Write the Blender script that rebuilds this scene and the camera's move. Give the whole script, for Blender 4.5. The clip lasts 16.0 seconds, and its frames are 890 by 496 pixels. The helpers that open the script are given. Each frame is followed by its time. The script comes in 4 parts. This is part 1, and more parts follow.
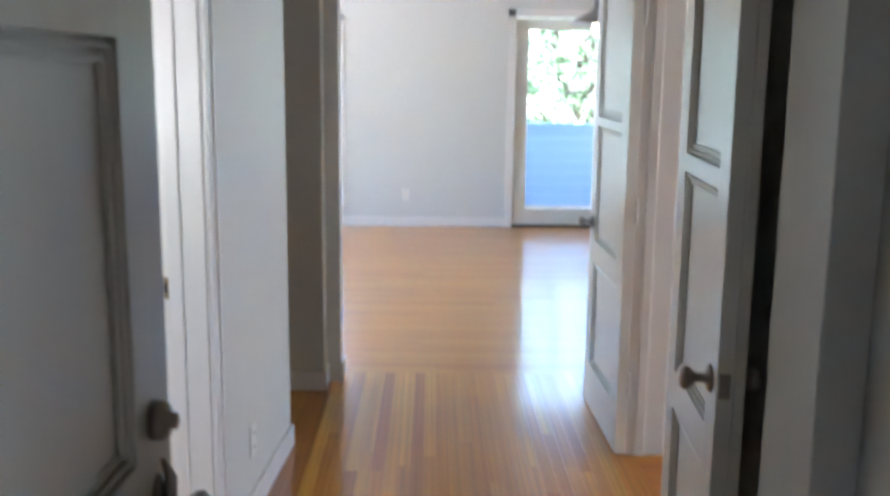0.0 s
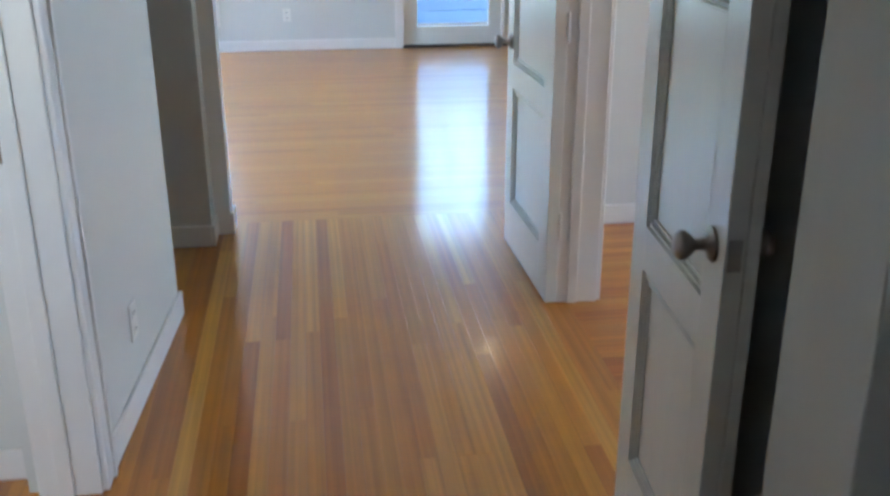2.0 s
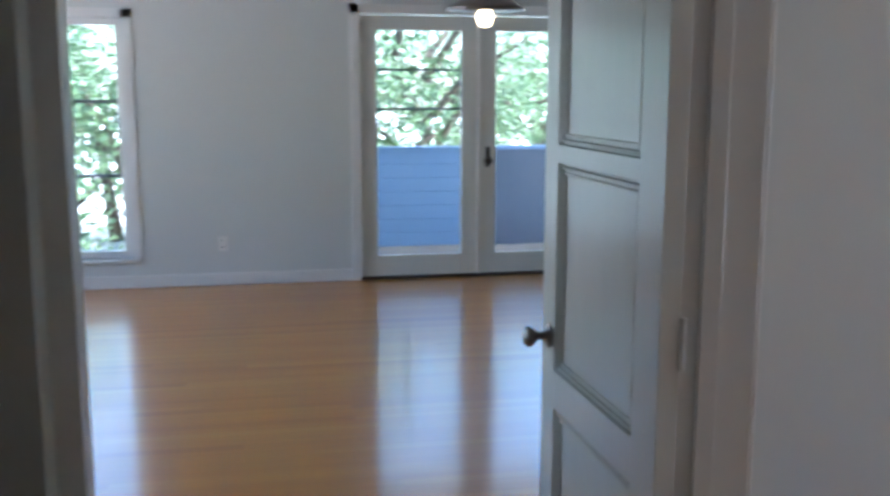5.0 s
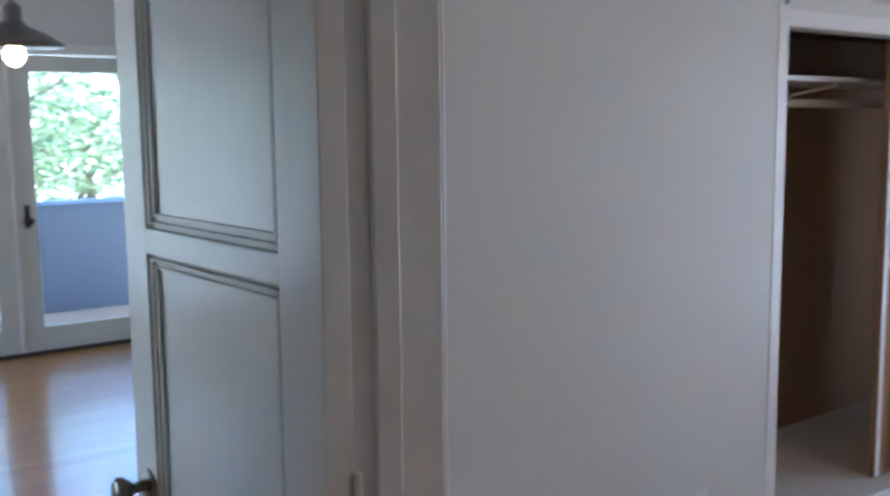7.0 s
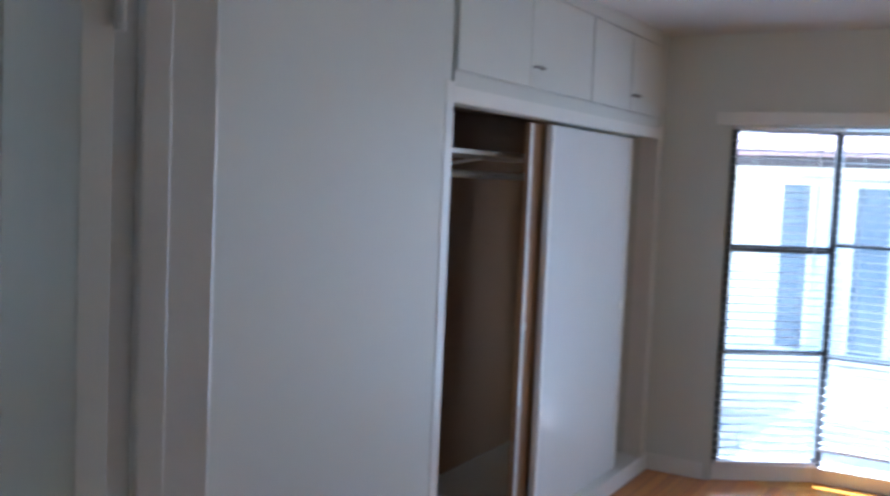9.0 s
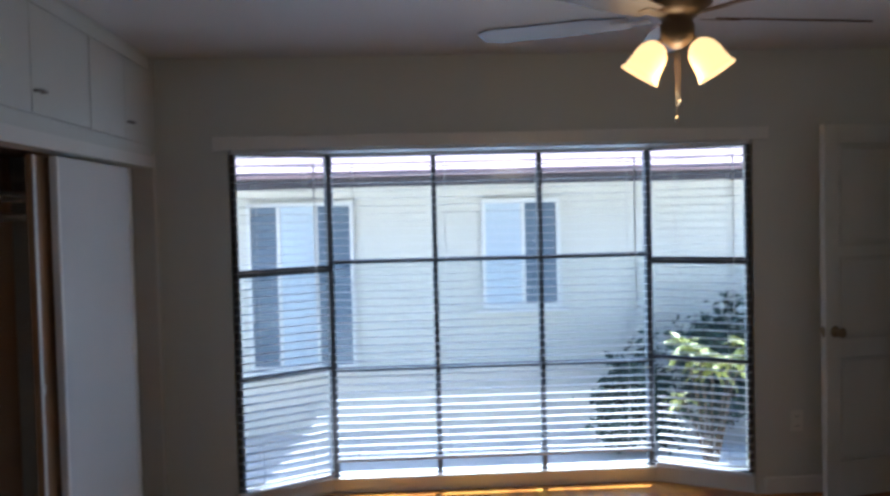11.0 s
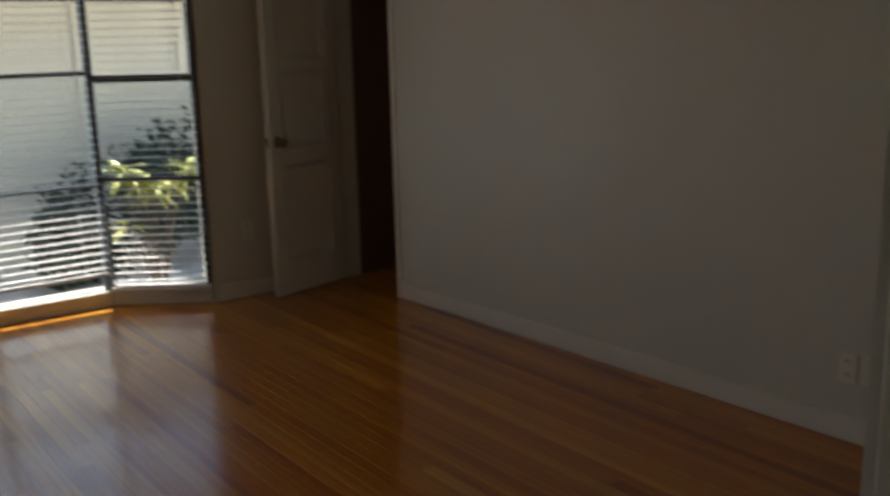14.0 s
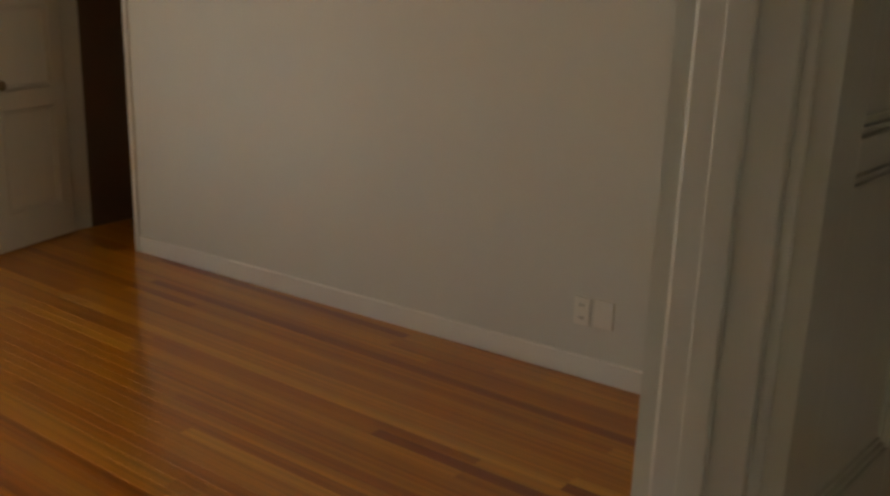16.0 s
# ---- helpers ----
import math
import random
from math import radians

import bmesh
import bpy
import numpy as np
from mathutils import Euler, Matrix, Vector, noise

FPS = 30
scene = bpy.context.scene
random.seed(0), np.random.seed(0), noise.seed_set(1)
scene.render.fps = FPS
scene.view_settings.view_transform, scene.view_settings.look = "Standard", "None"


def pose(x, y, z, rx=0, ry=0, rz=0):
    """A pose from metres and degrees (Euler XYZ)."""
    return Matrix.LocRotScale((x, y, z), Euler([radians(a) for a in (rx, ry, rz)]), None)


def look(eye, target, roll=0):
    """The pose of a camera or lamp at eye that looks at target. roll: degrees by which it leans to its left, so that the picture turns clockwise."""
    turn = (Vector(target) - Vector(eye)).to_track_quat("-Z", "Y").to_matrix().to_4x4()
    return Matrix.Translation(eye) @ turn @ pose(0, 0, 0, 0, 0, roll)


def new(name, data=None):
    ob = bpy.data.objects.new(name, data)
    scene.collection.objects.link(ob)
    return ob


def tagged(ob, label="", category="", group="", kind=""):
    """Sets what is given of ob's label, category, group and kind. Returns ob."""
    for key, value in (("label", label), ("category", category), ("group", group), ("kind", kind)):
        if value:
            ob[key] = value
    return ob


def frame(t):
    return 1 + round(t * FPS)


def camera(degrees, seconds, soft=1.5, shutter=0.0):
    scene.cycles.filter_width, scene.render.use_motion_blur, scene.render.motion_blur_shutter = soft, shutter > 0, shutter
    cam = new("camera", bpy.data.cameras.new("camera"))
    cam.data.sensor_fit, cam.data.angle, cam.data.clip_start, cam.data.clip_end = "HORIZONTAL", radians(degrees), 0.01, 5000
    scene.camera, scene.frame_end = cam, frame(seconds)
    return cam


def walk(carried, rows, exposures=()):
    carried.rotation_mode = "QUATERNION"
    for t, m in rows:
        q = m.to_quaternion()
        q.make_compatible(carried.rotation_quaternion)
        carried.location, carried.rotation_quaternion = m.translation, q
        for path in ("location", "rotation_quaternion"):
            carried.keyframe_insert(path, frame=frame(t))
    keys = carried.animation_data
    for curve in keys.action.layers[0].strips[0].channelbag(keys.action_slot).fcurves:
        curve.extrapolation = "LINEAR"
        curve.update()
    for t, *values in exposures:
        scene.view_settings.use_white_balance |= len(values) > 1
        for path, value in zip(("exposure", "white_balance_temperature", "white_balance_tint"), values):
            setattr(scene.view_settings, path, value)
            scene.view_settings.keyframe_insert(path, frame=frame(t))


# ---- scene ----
cam = camera(49.06, 16.0, soft=2.8, shutter=0.5)
PATH = [
    (0.0, pose(-0.236, -0.833, 1.570, 79.52, -0.62, -0.75)),
    (0.5, pose(-0.176, -0.753, 1.520, 73.87, -0.35, -2.43)),
    (1.0, pose(-0.154, -0.673, 1.483, 69.47, -1.42, -1.21)),
    (1.5, pose(-0.221, -0.494, 1.479, 68.64, -1.53, -3.24)),
    (2.0, pose(-0.296, -0.299, 1.507, 69.08, 0.08, -7.85)),
    (2.5, pose(-0.264, -0.047, 1.519, 71.91, 1.09, -5.44)),
    (3.0, pose(-0.227, 0.198, 1.546, 72.53, -0.45, -0.80)),
    (3.2, pose(-0.216, 0.326, 1.542, 73.60, -1.02, -0.97)),
    (5.3, pose(-0.194, 1.420, 1.496, 80.76, 0.85, -16.12)),
    (5.5, pose(-0.176, 1.509, 1.494, 79.62, 1.87, -21.08)),
    (6.0, pose(-0.090, 1.715, 1.491, 80.07, 3.04, -28.07)),
    (6.5, pose(-0.053, 1.796, 1.527, 81.95, 1.11, -32.17)),
    (7.0, pose(-0.092, 1.862, 1.539, 82.93, 0.60, -36.80)),
    (7.5, pose(-0.204, 1.968, 1.546, 83.14, 2.23, -44.93)),
    (8.0, look((-0.247, 2.002, 1.584), (1.264, 3.287, 1.33), -1.3)),
    (8.5, look((-0.169, 2.111, 1.591), (1.449, 3.27, 1.395), -0.6)),
    (9.0, look((-0.138, 2.16, 1.602), (1.597, 3.145, 1.457), 2.5)),
    (9.5, look((-0.113, 2.323, 1.654), (1.769, 2.977, 1.484), 0.4)),
    (9.7, look((-0.137, 2.363, 1.642), (1.792, 2.857, 1.453), -0.2)),
    (11.8, look((0.032, 2.754, 1.605), (1.984, 2.327, 1.53), -1.0)),
    (12.0, look((0.025, 2.779, 1.605), (1.953, 2.259, 1.487), -0.6)),
    (12.5, look((0.066, 2.769, 1.586), (1.971, 2.195, 1.385), 0.2)),
    (13.0, look((0.115, 2.736, 1.548), (1.969, 2.035, 1.284), 2.0)),
    (13.5, look((0.094, 2.732, 1.501), (1.813, 1.766, 1.165), -0.6)),
    (14.0, look((0.006, 2.807, 1.499), (1.575, 1.644, 1.066), -1.4)),
    (14.5, look((0.045, 2.85, 1.547), (1.407, 1.481, 1.026), -0.1)),
    (15.0, look((0.106, 2.848, 1.547), (1.309, 1.347, 0.998), 1.9)),
    (15.5, look((0.093, 2.922, 1.557), (1.153, 1.328, 0.978), 2.6)),
    (16.0, look((0.086, 2.899, 1.554), (1.239, 1.359, 1.007), 1.9)),
]
EXPOSURES = [(0.0, 4.25, 5400, 13), (1.0, 4.05, 5600, 13), (2.0, 4.15, 5100, 8), (3.2, 3.6, 4900, 6), (5.3, 2.95, 5100, 11), (7.0, 3.2, 5000, 11), (8.4, 3.3, 4850, 10), (9.2, 2.8, 4800, 9), (9.7, 2.45, 4800, 8), (11.0, 1.7, 5000, 10), (11.9, 1.15, 5100, 10), (12.6, 0.8, 5350, 10), (13.4, 0.8, 5750, 9), (14.0, 1.05, 6750, 9), (14.5, 1.35, 8600, 12), (15.0, 1.85, 9900, 12), (15.5, 1.98, 9500, 11), (16.0, 2.28, 8300, 11)]
walk(cam, PATH, EXPOSURES)

# ---- world and light ----
world = bpy.data.worlds.new("sky")
scene.world = world
world.use_nodes = True
_sky = world.node_tree.nodes.new("ShaderNodeTexSky")
_sky.sky_type = "NISHITA"
_sky.sun_disc = False
SUN_EL, SUN_AZ = radians(57.8), radians(97)
_sky.sun_elevation, _sky.sun_rotation = SUN_EL, SUN_AZ
world.node_tree.nodes["Background"].inputs[1].default_value = 0.15
world.node_tree.links.new(_sky.outputs[0], world.node_tree.nodes["Background"].inputs[0])
_sun = bpy.data.lights.new("sun", "SUN")
_sun.energy, _sun.angle, _sun.color = 5.0, radians(0.6), (1.0, 0.95, 0.87)
sun = new("sun", _sun)
# the sun stands in the east-north-east, high
_dir = Vector((math.sin(SUN_AZ) * math.cos(SUN_EL), math.cos(SUN_AZ) * math.cos(SUN_EL), math.sin(SUN_EL)))
sun.matrix_world = look(_dir * 30, (0, 0, 0))


def window_light(name, eye, target, w, h, power, color):
    d = bpy.data.lights.new(name, "AREA")
    d.shape, d.size, d.size_y, d.energy, d.color = "RECTANGLE", w, h, power, color
    ob = new(name, d)
    ob.matrix_world = look(eye, target)
    return ob


window_light("sky_light_bedroom", (5.72, 2.04, 1.02), (0, 2.04, 0.9), 1.9, 1.75, 4.2, (0.74, 0.88, 1.0))
window_light("sky_light_balcony", (1.5, 9.05, 1.05), (1.5, 0, 0.9), 1.7, 1.7, 0.45, (0.55, 0.72, 1.0))
window_light("sky_light_living", (-2.0, 9.05, 1.2), (-2.0, 0, 0.9), 1.6, 1.7, 1.1, (0.75, 0.87, 1.0))
# added fill lamp in an unseen west opening, brightens the living room
window_light("fill_light_west", (-4.55, 6.3, 1.35), (0, 6.3, 1.1), 2.5, 1.4, 1.3, (0.78, 0.90, 1.0))
# added warm fill lamp, out of view, brightens the side room wall
window_light("fill_light_side_room", (-1.75, -0.62, 1.4), (-1.75, 2, 1.1), 0.5, 0.6, 1.2, (1.0, 0.93, 0.80))


# ---- materials ----
def mat(name, color, rough=0.5, metal=0.0, vary=0.06, scale=6.0, bump=0.0, bscale=40.0, stretch=(1, 1, 1), spec=0.5, coat=0.0):
    m = bpy.data.materials.new(name)
    m.use_nodes = True
    nt = m.node_tree
    b = nt.nodes["Principled BSDF"]
    b.inputs["Roughness"].default_value, b.inputs["Metallic"].default_value = rough, metal
    b.inputs["Specular IOR Level"].default_value = spec
    b.inputs["Coat Weight"].default_value = coat
    b.inputs["Coat Roughness"].default_value = 0.12
    tc = nt.nodes.new("ShaderNodeTexCoord")
    mp = nt.nodes.new("ShaderNodeMapping")
    mp.inputs["Scale"].default_value = stretch
    nt.links.new(tc.outputs["Object"], mp.inputs[0])
    n1 = nt.nodes.new("ShaderNodeTexNoise")
    n1.inputs["Scale"].default_value, n1.inputs["Detail"].default_value = scale, 5
    n2 = nt.nodes.new("ShaderNodeTexNoise")
    n2.inputs["Scale"].default_value, n2.inputs["Detail"].default_value = bscale, 3
    nt.links.new(mp.outputs[0], n1.inputs[0])
    nt.links.new(mp.outputs[0], n2.inputs[0])
    mx = nt.nodes.new("ShaderNodeMix")
    mx.data_type = "RGBA"
    mx.inputs[6].default_value = (*[max(0, c * (1 - vary)) for c in color], 1)
    mx.inputs[7].default_value = (*[min(1, c * (1 + vary)) for c in color], 1)
    nt.links.new(n1.outputs[0], mx.inputs[0])
    nt.links.new(mx.outputs[2], b.inputs["Base Color"])
    if bump:
        bp = nt.nodes.new("ShaderNodeBump")
        bp.inputs["Strength"].default_value, bp.inputs["Distance"].default_value = bump, 0.004
        nt.links.new(n2.outputs[0], bp.inputs["Height"])
        nt.links.new(bp.outputs[0], b.inputs["Normal"])
    return m


def wood_floor(name, island, spread=1.0, amber=1.0):
    """Oiled oak strip floor: each board takes its own tone from its random number, with grain along the board."""
    m = bpy.data.materials.new(name)
    m.use_nodes = True
    nt = m.node_tree
    b = nt.nodes["Principled BSDF"]
    b.inputs["Specular IOR Level"].default_value = 0.3
    b.inputs["Coat Weight"].default_value, b.inputs["Coat Roughness"].default_value = 0.6, 0.12
    rnd = nt.nodes.new("ShaderNodeNewGeometry" if island else "ShaderNodeObjectInfo")
    rout = rnd.outputs["Random Per Island"] if island else rnd.outputs["Random"]
    ramp = nt.nodes.new("ShaderNodeValToRGB")
    e = ramp.color_ramp.elements
    tones = ((0.0, (0.37, 0.125, 0.012)), (0.14, (0.50, 0.192, 0.017)), (0.55, (0.55, 0.232, 0.022)), (0.9, (0.61, 0.278, 0.032)), (1.0, (0.66, 0.33, 0.045)))
    mid = tones[2][1]
    for k, (p, c) in enumerate(tones):
        el = e[0] if k == 0 else e[len(e) - 1] if k == 4 else e.new(p)
        el.color = (*[(m0 + (v - m0) * spread) * k0 for v, m0, k0 in zip(c, mid, (1.0, amber, amber * amber))], 1)
    nt.links.new(rout, ramp.inputs[0])
    tc = nt.nodes.new("ShaderNodeTexCoord")
    off = nt.nodes.new("ShaderNodeVectorMath")
    off.operation = "ADD"
    com = nt.nodes.new("ShaderNodeCombineXYZ")
    mul = nt.nodes.new("ShaderNodeMath")
    mul.operation = "MULTIPLY"
    mul.inputs[1].default_value = 37.0
    nt.links.new(rout, mul.inputs[0])
    nt.links.new(mul.outputs[0], com.inputs[0])
    nt.links.new(mul.outputs[0], com.inputs[1])
    nt.links.new(tc.outputs["Object"], off.inputs[0])
    nt.links.new(com.outputs[0], off.inputs[1])
    mp = nt.nodes.new("ShaderNodeMapping")
    mp.inputs["Scale"].default_value = (0.5, 55.0, 20.0)
    nt.links.new(off.outputs[0], mp.inputs[0])
    gr = nt.nodes.new("ShaderNodeTexNoise")
    gr.inputs["Scale"].default_value, gr.inputs["Detail"].default_value = 1.0, 6
    nt.links.new(mp.outputs[0], gr.inputs[0])
    gm = nt.nodes.new("ShaderNodeMapRange")
    gm.inputs[1].default_value, gm.inputs[2].default_value, gm.inputs[3].default_value, gm.inputs[4].default_value = 0.3, 0.75, 1 + 0.16 * spread, 1 - 0.26 * spread
    nt.links.new(gr.outputs[0], gm.inputs[0])
    mx = nt.nodes.new("ShaderNodeMix")
    mx.data_type, mx.blend_type = "RGBA", "MULTIPLY"
    mx.inputs[0].default_value = 1.0
    nt.links.new(ramp.outputs[0], mx.inputs[6])
    nt.links.new(gm.outputs[0], mx.inputs[7])
    nt.links.new(mx.outputs[2], b.inputs["Base Color"])
    b.inputs["Roughness"].default_value = 0.28
    return m


M_WALL = mat("wall_paint", (0.71, 0.71, 0.655), 0.5, vary=0.025, scale=2.5, bump=0.08, bscale=90)
M_TRIM = mat("trim_paint", (0.84, 0.82, 0.77), 0.32, vary=0.03, scale=8, bump=0.08, bscale=60)
M_SLIDE = mat("glossy_white_paint", (0.83, 0.83, 0.82), 0.2, vary=0.03, scale=3, bump=0.05, bscale=20, coat=0.35)
M_DOOR = mat("door_paint", (0.77, 0.755, 0.68), 0.24, vary=0.035, scale=4, bump=0.10, bscale=30, stretch=(6, 6, 1))
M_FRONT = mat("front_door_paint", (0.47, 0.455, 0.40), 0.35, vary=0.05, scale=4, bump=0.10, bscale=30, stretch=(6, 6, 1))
M_CEIL = mat("ceiling_paint", (0.76, 0.75, 0.74), 0.7, vary=0.02, scale=2, bump=0.3, bscale=120)
M_SUB = mat("floor_joint", (0.20, 0.075, 0.014), 0.8)
M_PLANK = wood_floor("oak_board", False)
M_PLANKS = wood_floor("oak_boards", True)
M_NICKEL = mat("brushed_nickel", (0.34, 0.31, 0.28), 0.3, 1.0, vary=0.1)
M_BRASS = mat("aged_brass", (0.30, 0.24, 0.15), 0.33, 1.0, vary=0.15)
M_BRONZE = mat("dark_bronze", (0.07, 0.06, 0.055), 0.35, 0.9, vary=0.2)
M_PEWTER = mat("worn_pewter", (0.28, 0.255, 0.235), 0.32, 0.9, vary=0.25, scale=18)
M_FRAME = mat("dark_window_frame", (0.15, 0.155, 0.165), 0.45, 0.3, vary=0.1)
M_SLAT = mat("blind_slat", (0.78, 0.78, 0.78), 0.4, vary=0.02, scale=10)
M_CORD = mat("blind_cord", (0.7, 0.7, 0.68), 0.8)
M_CLOSET = mat("closet_interior", (0.40, 0.245, 0.135), 0.6, vary=0.12, scale=3, stretch=(1, 1, 0.2))
# dark brown stands in for the deep shade inside the nook
M_NOOK = mat("shade_dark_nook", (0.16, 0.10, 0.065), 0.7, vary=0.12, scale=3)
M_PLATE = mat("outlet_plastic", (0.84, 0.82, 0.75), 0.35, vary=0.02)
M_HOLE = mat("outlet_slot", (0.03, 0.03, 0.03), 0.6)
M_DARKFAN = mat("fan_bronze", (0.17, 0.12, 0.07), 0.4, 0.6, vary=0.15)
M_BLADE = mat("fan_blade_wood", (0.16, 0.10, 0.06), 0.4, vary=0.2, scale=4, stretch=(1, 10, 1))
M_STUCCO = mat("house_stucco", (0.76, 0.73, 0.635), 0.9, vary=0.05, scale=3, bump=0.6, bscale=60)
M_SHINGLE = mat("roof_shingle", (0.42, 0.29, 0.28), 0.9, vary=0.2, scale=9, bump=0.5, bscale=25)
M_FASCIA = mat("fascia_paint", (0.075, 0.06, 0.055), 0.6, vary=0.15)
M_SIDING = mat("balcony_siding", (0.20, 0.30, 0.46), 0.6, vary=0.06, scale=4, stretch=(1, 1, 8), bump=0.2)
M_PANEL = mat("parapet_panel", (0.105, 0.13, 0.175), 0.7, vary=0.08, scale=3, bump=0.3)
M_GROUND = mat("gravel_ground", (0.70, 0.66, 0.60), 0.95, vary=0.25, scale=14, bump=0.8, bscale=50)
M_NWIN = mat("neighbour_window", (0.17, 0.21, 0.26), 0.12, vary=0.15, scale=3)
M_CURTAIN = mat("pale_curtain", (0.60, 0.67, 0.72), 0.8, vary=0.1, scale=3, stretch=(1, 14, 0.3))
M_DECK = mat("deck_boards", (0.30, 0.26, 0.22), 0.7, vary=0.15, scale=5)
M_BARK = mat("bark", (0.10, 0.075, 0.05), 0.9, vary=0.3, scale=8, bump=0.8)
M_LEAF = mat("tree_leaf", (0.14, 0.21, 0.09), 0.5, vary=0.45, scale=2.5)
M_LEAF2 = mat("dark_shrub_leaf", (0.035, 0.065, 0.045), 0.55, vary=0.4, scale=3)
M_LEAF3 = mat("bright_shrub_leaf", (0.46, 0.48, 0.12), 0.45, vary=0.3, scale=3)
M_FLOWER = mat("red_flower", (0.55, 0.06, 0.04), 0.6, vary=0.3)
M_RUBBER = mat("threshold_dark", (0.06, 0.045, 0.035), 0.5, vary=0.2)


def glass(name):
    m = bpy.data.materials.new(name)
    m.use_nodes = True
    nt = m.node_tree
    nt.nodes.remove(nt.nodes["Principled BSDF"])
    tr, gl, mx = (nt.nodes.new(k) for k in ("ShaderNodeBsdfTransparent", "ShaderNodeBsdfGlossy", "ShaderNodeMixShader"))
    gl.inputs["Roughness"].default_value = 0.14
    tr.inputs[0].default_value = (0.96, 0.98, 0.98, 1)
    fr = nt.nodes.new("ShaderNodeFresnel")
    fr.inputs[0].default_value = 1.45
    nt.links.new(fr.outputs[0], mx.inputs[0])
    nt.links.new(tr.outputs[0], mx.inputs[1])
    nt.links.new(gl.outputs[0], mx.inputs[2])
    nt.links.new(mx.outputs[0], nt.nodes["Material Output"].inputs[0])
    return m


def glow(name, color, strength):
    m = bpy.data.materials.new(name)
    m.use_nodes = True
    b = m.node_tree.nodes["Principled BSDF"]
    b.inputs["Base Color"].default_value = (*color, 1)
    b.inputs["Emission Color"].default_value = (*color, 1)
    b.inputs["Emission Strength"].default_value = strength
    return m


M_GLASS = glass("window_glass")
M_SHADE = glow("frosted_shade", (1.0, 0.58, 0.20), 0.50)
M_BULB = glow("warm_bulb", (1.0, 0.74, 0.36), 1.6)


# ---- mesh helpers ----
def add_box(bm, x0, x1, y0, y1, z0, z1, bevel=0.0):
    r = bmesh.ops.create_cube(bm, size=1.0)
    vs = r["verts"]
    for v in vs:
        v.co = Vector(((x0 + x1) / 2 + v.co.x * (x1 - x0), (y0 + y1) / 2 + v.co.y * (y1 - y0), (z0 + z1) / 2 + v.co.z * (z1 - z0)))
    if bevel:
        es = list({e for v in vs for e in v.link_edges})
        bmesh.ops.bevel(bm, geom=es, offset=bevel, segments=2, affect="EDGES", profile=0.5)
    return bm


def boxes(*bs, bevel=0.0):
    bm = bmesh.new()
    for b in bs:
        add_box(bm, *b, bevel=bevel)
    return bm


def lathe(profile, axis="Z", segs=24):
    """Turned solid from (radius, height) pairs."""
    bm = bmesh.new()
    rings = []
    for r, h in profile:
        ring = []
        for i in range(segs):
            a = 2 * math.pi * i / segs
            p = (r * math.cos(a), r * math.sin(a), h)
            if axis == "X":
                p = (p[2], p[0], p[1])
            elif axis == "Y":
                p = (p[0], p[2], p[1])
            ring.append(bm.verts.new(p))
        rings.append(ring)
    for a, b in zip(rings, rings[1:]):
        for i in range(segs):
            bm.faces.new((a[i], a[(i + 1) % segs], b[(i + 1) % segs], b[i]))
    for ring in (rings[0], rings[-1]):
        if (ring[0].co - ring[segs // 2].co).length > 1e-4:
            bm.faces.new(ring)
    bmesh.ops.recalc_face_normals(bm, faces=bm.faces)
    return bm


def tube(points, radius, segs=8):
    """Round bar along points; radius a number or one for each point."""
    bm = bmesh.new()
    rings = []
    n = len(points)
    for k, p in enumerate(points):
        p = Vector(p)
        d = (Vector(points[min(k + 1, n - 1)]) - Vector(points[max(k - 1, 0)])).normalized()
        u = d.orthogonal().normalized() if k == 0 else (u - d * u.dot(d)).normalized()
        w = d.cross(u)
        r = radius[k] if isinstance(radius, (list, tuple)) else radius
        rings.append([bm.verts.new(p + (u * math.cos(2 * math.pi * i / segs) + w * math.sin(2 * math.pi * i / segs)) * r) for i in range(segs)])
    for a, b in zip(rings, rings[1:]):
        for i in range(segs):
            bm.faces.new((a[i], a[(i + 1) % segs], b[(i + 1) % segs], b[i]))
    bm.faces.new(rings[0])
    bm.faces.new(rings[-1])
    bmesh.ops.recalc_face_normals(bm, faces=bm.faces)
    return bm


def link(name, bm, material, smooth=False):
    me = bpy.data.meshes.new(name)
    bm.to_mesh(me)
    bm.free()
    me.materials.append(material)
    if smooth:
        for p in me.polygons:
            p.use_smooth = True
    return new(name, me)


def part(name, bm, material, parent, label="", smooth=False):
    ob = link(name, bm, material, smooth)
    ob.parent = parent
    if label:
        ob["label"] = label
    return ob


def thing(name, m, label, category, group=""):
    e = new(name)
    e.empty_display_size = 0.05
    e.matrix_world = m
    return tagged(e, label, category, group)


def structure(name, bm, material, label="", smooth=False):
    return tagged(link(name, bm, material, smooth), label, kind="structure")


# ---- the large structure ----
CEIL = 2.43
HX, BX = 0.60, 0.73            # faces of the wall between hall and bedroom
LX = -0.890                    # left wall of the hall
DOOR_H = 2.04
NY = 3.82                      # closet wall of the bedroom
SY = -0.245                    # south wall of the bedroom
EX = 5.19                      # east wall of the bedroom
FY = 8.86                      # far wall of the living room
TY0, TY1 = 3.78, 3.92          # wall between hall and living room
FRONT = -0.50

# the wall between hall and bedroom runs a few degrees askew
SKEW = pose(0.46, 1.70, 0, 0, 0, -4.6)
WTH = 0.165
structure("wall_hall_right", boxes((0, 0.130, -0.085, 0, 0, CEIL), (0, WTH, 1.305, 2.23, 0, CEIL), (0, WTH, 0, 1.305, DOOR_H, CEIL)), M_WALL, "white painted wall between hall and bedroom").matrix_world = SKEW
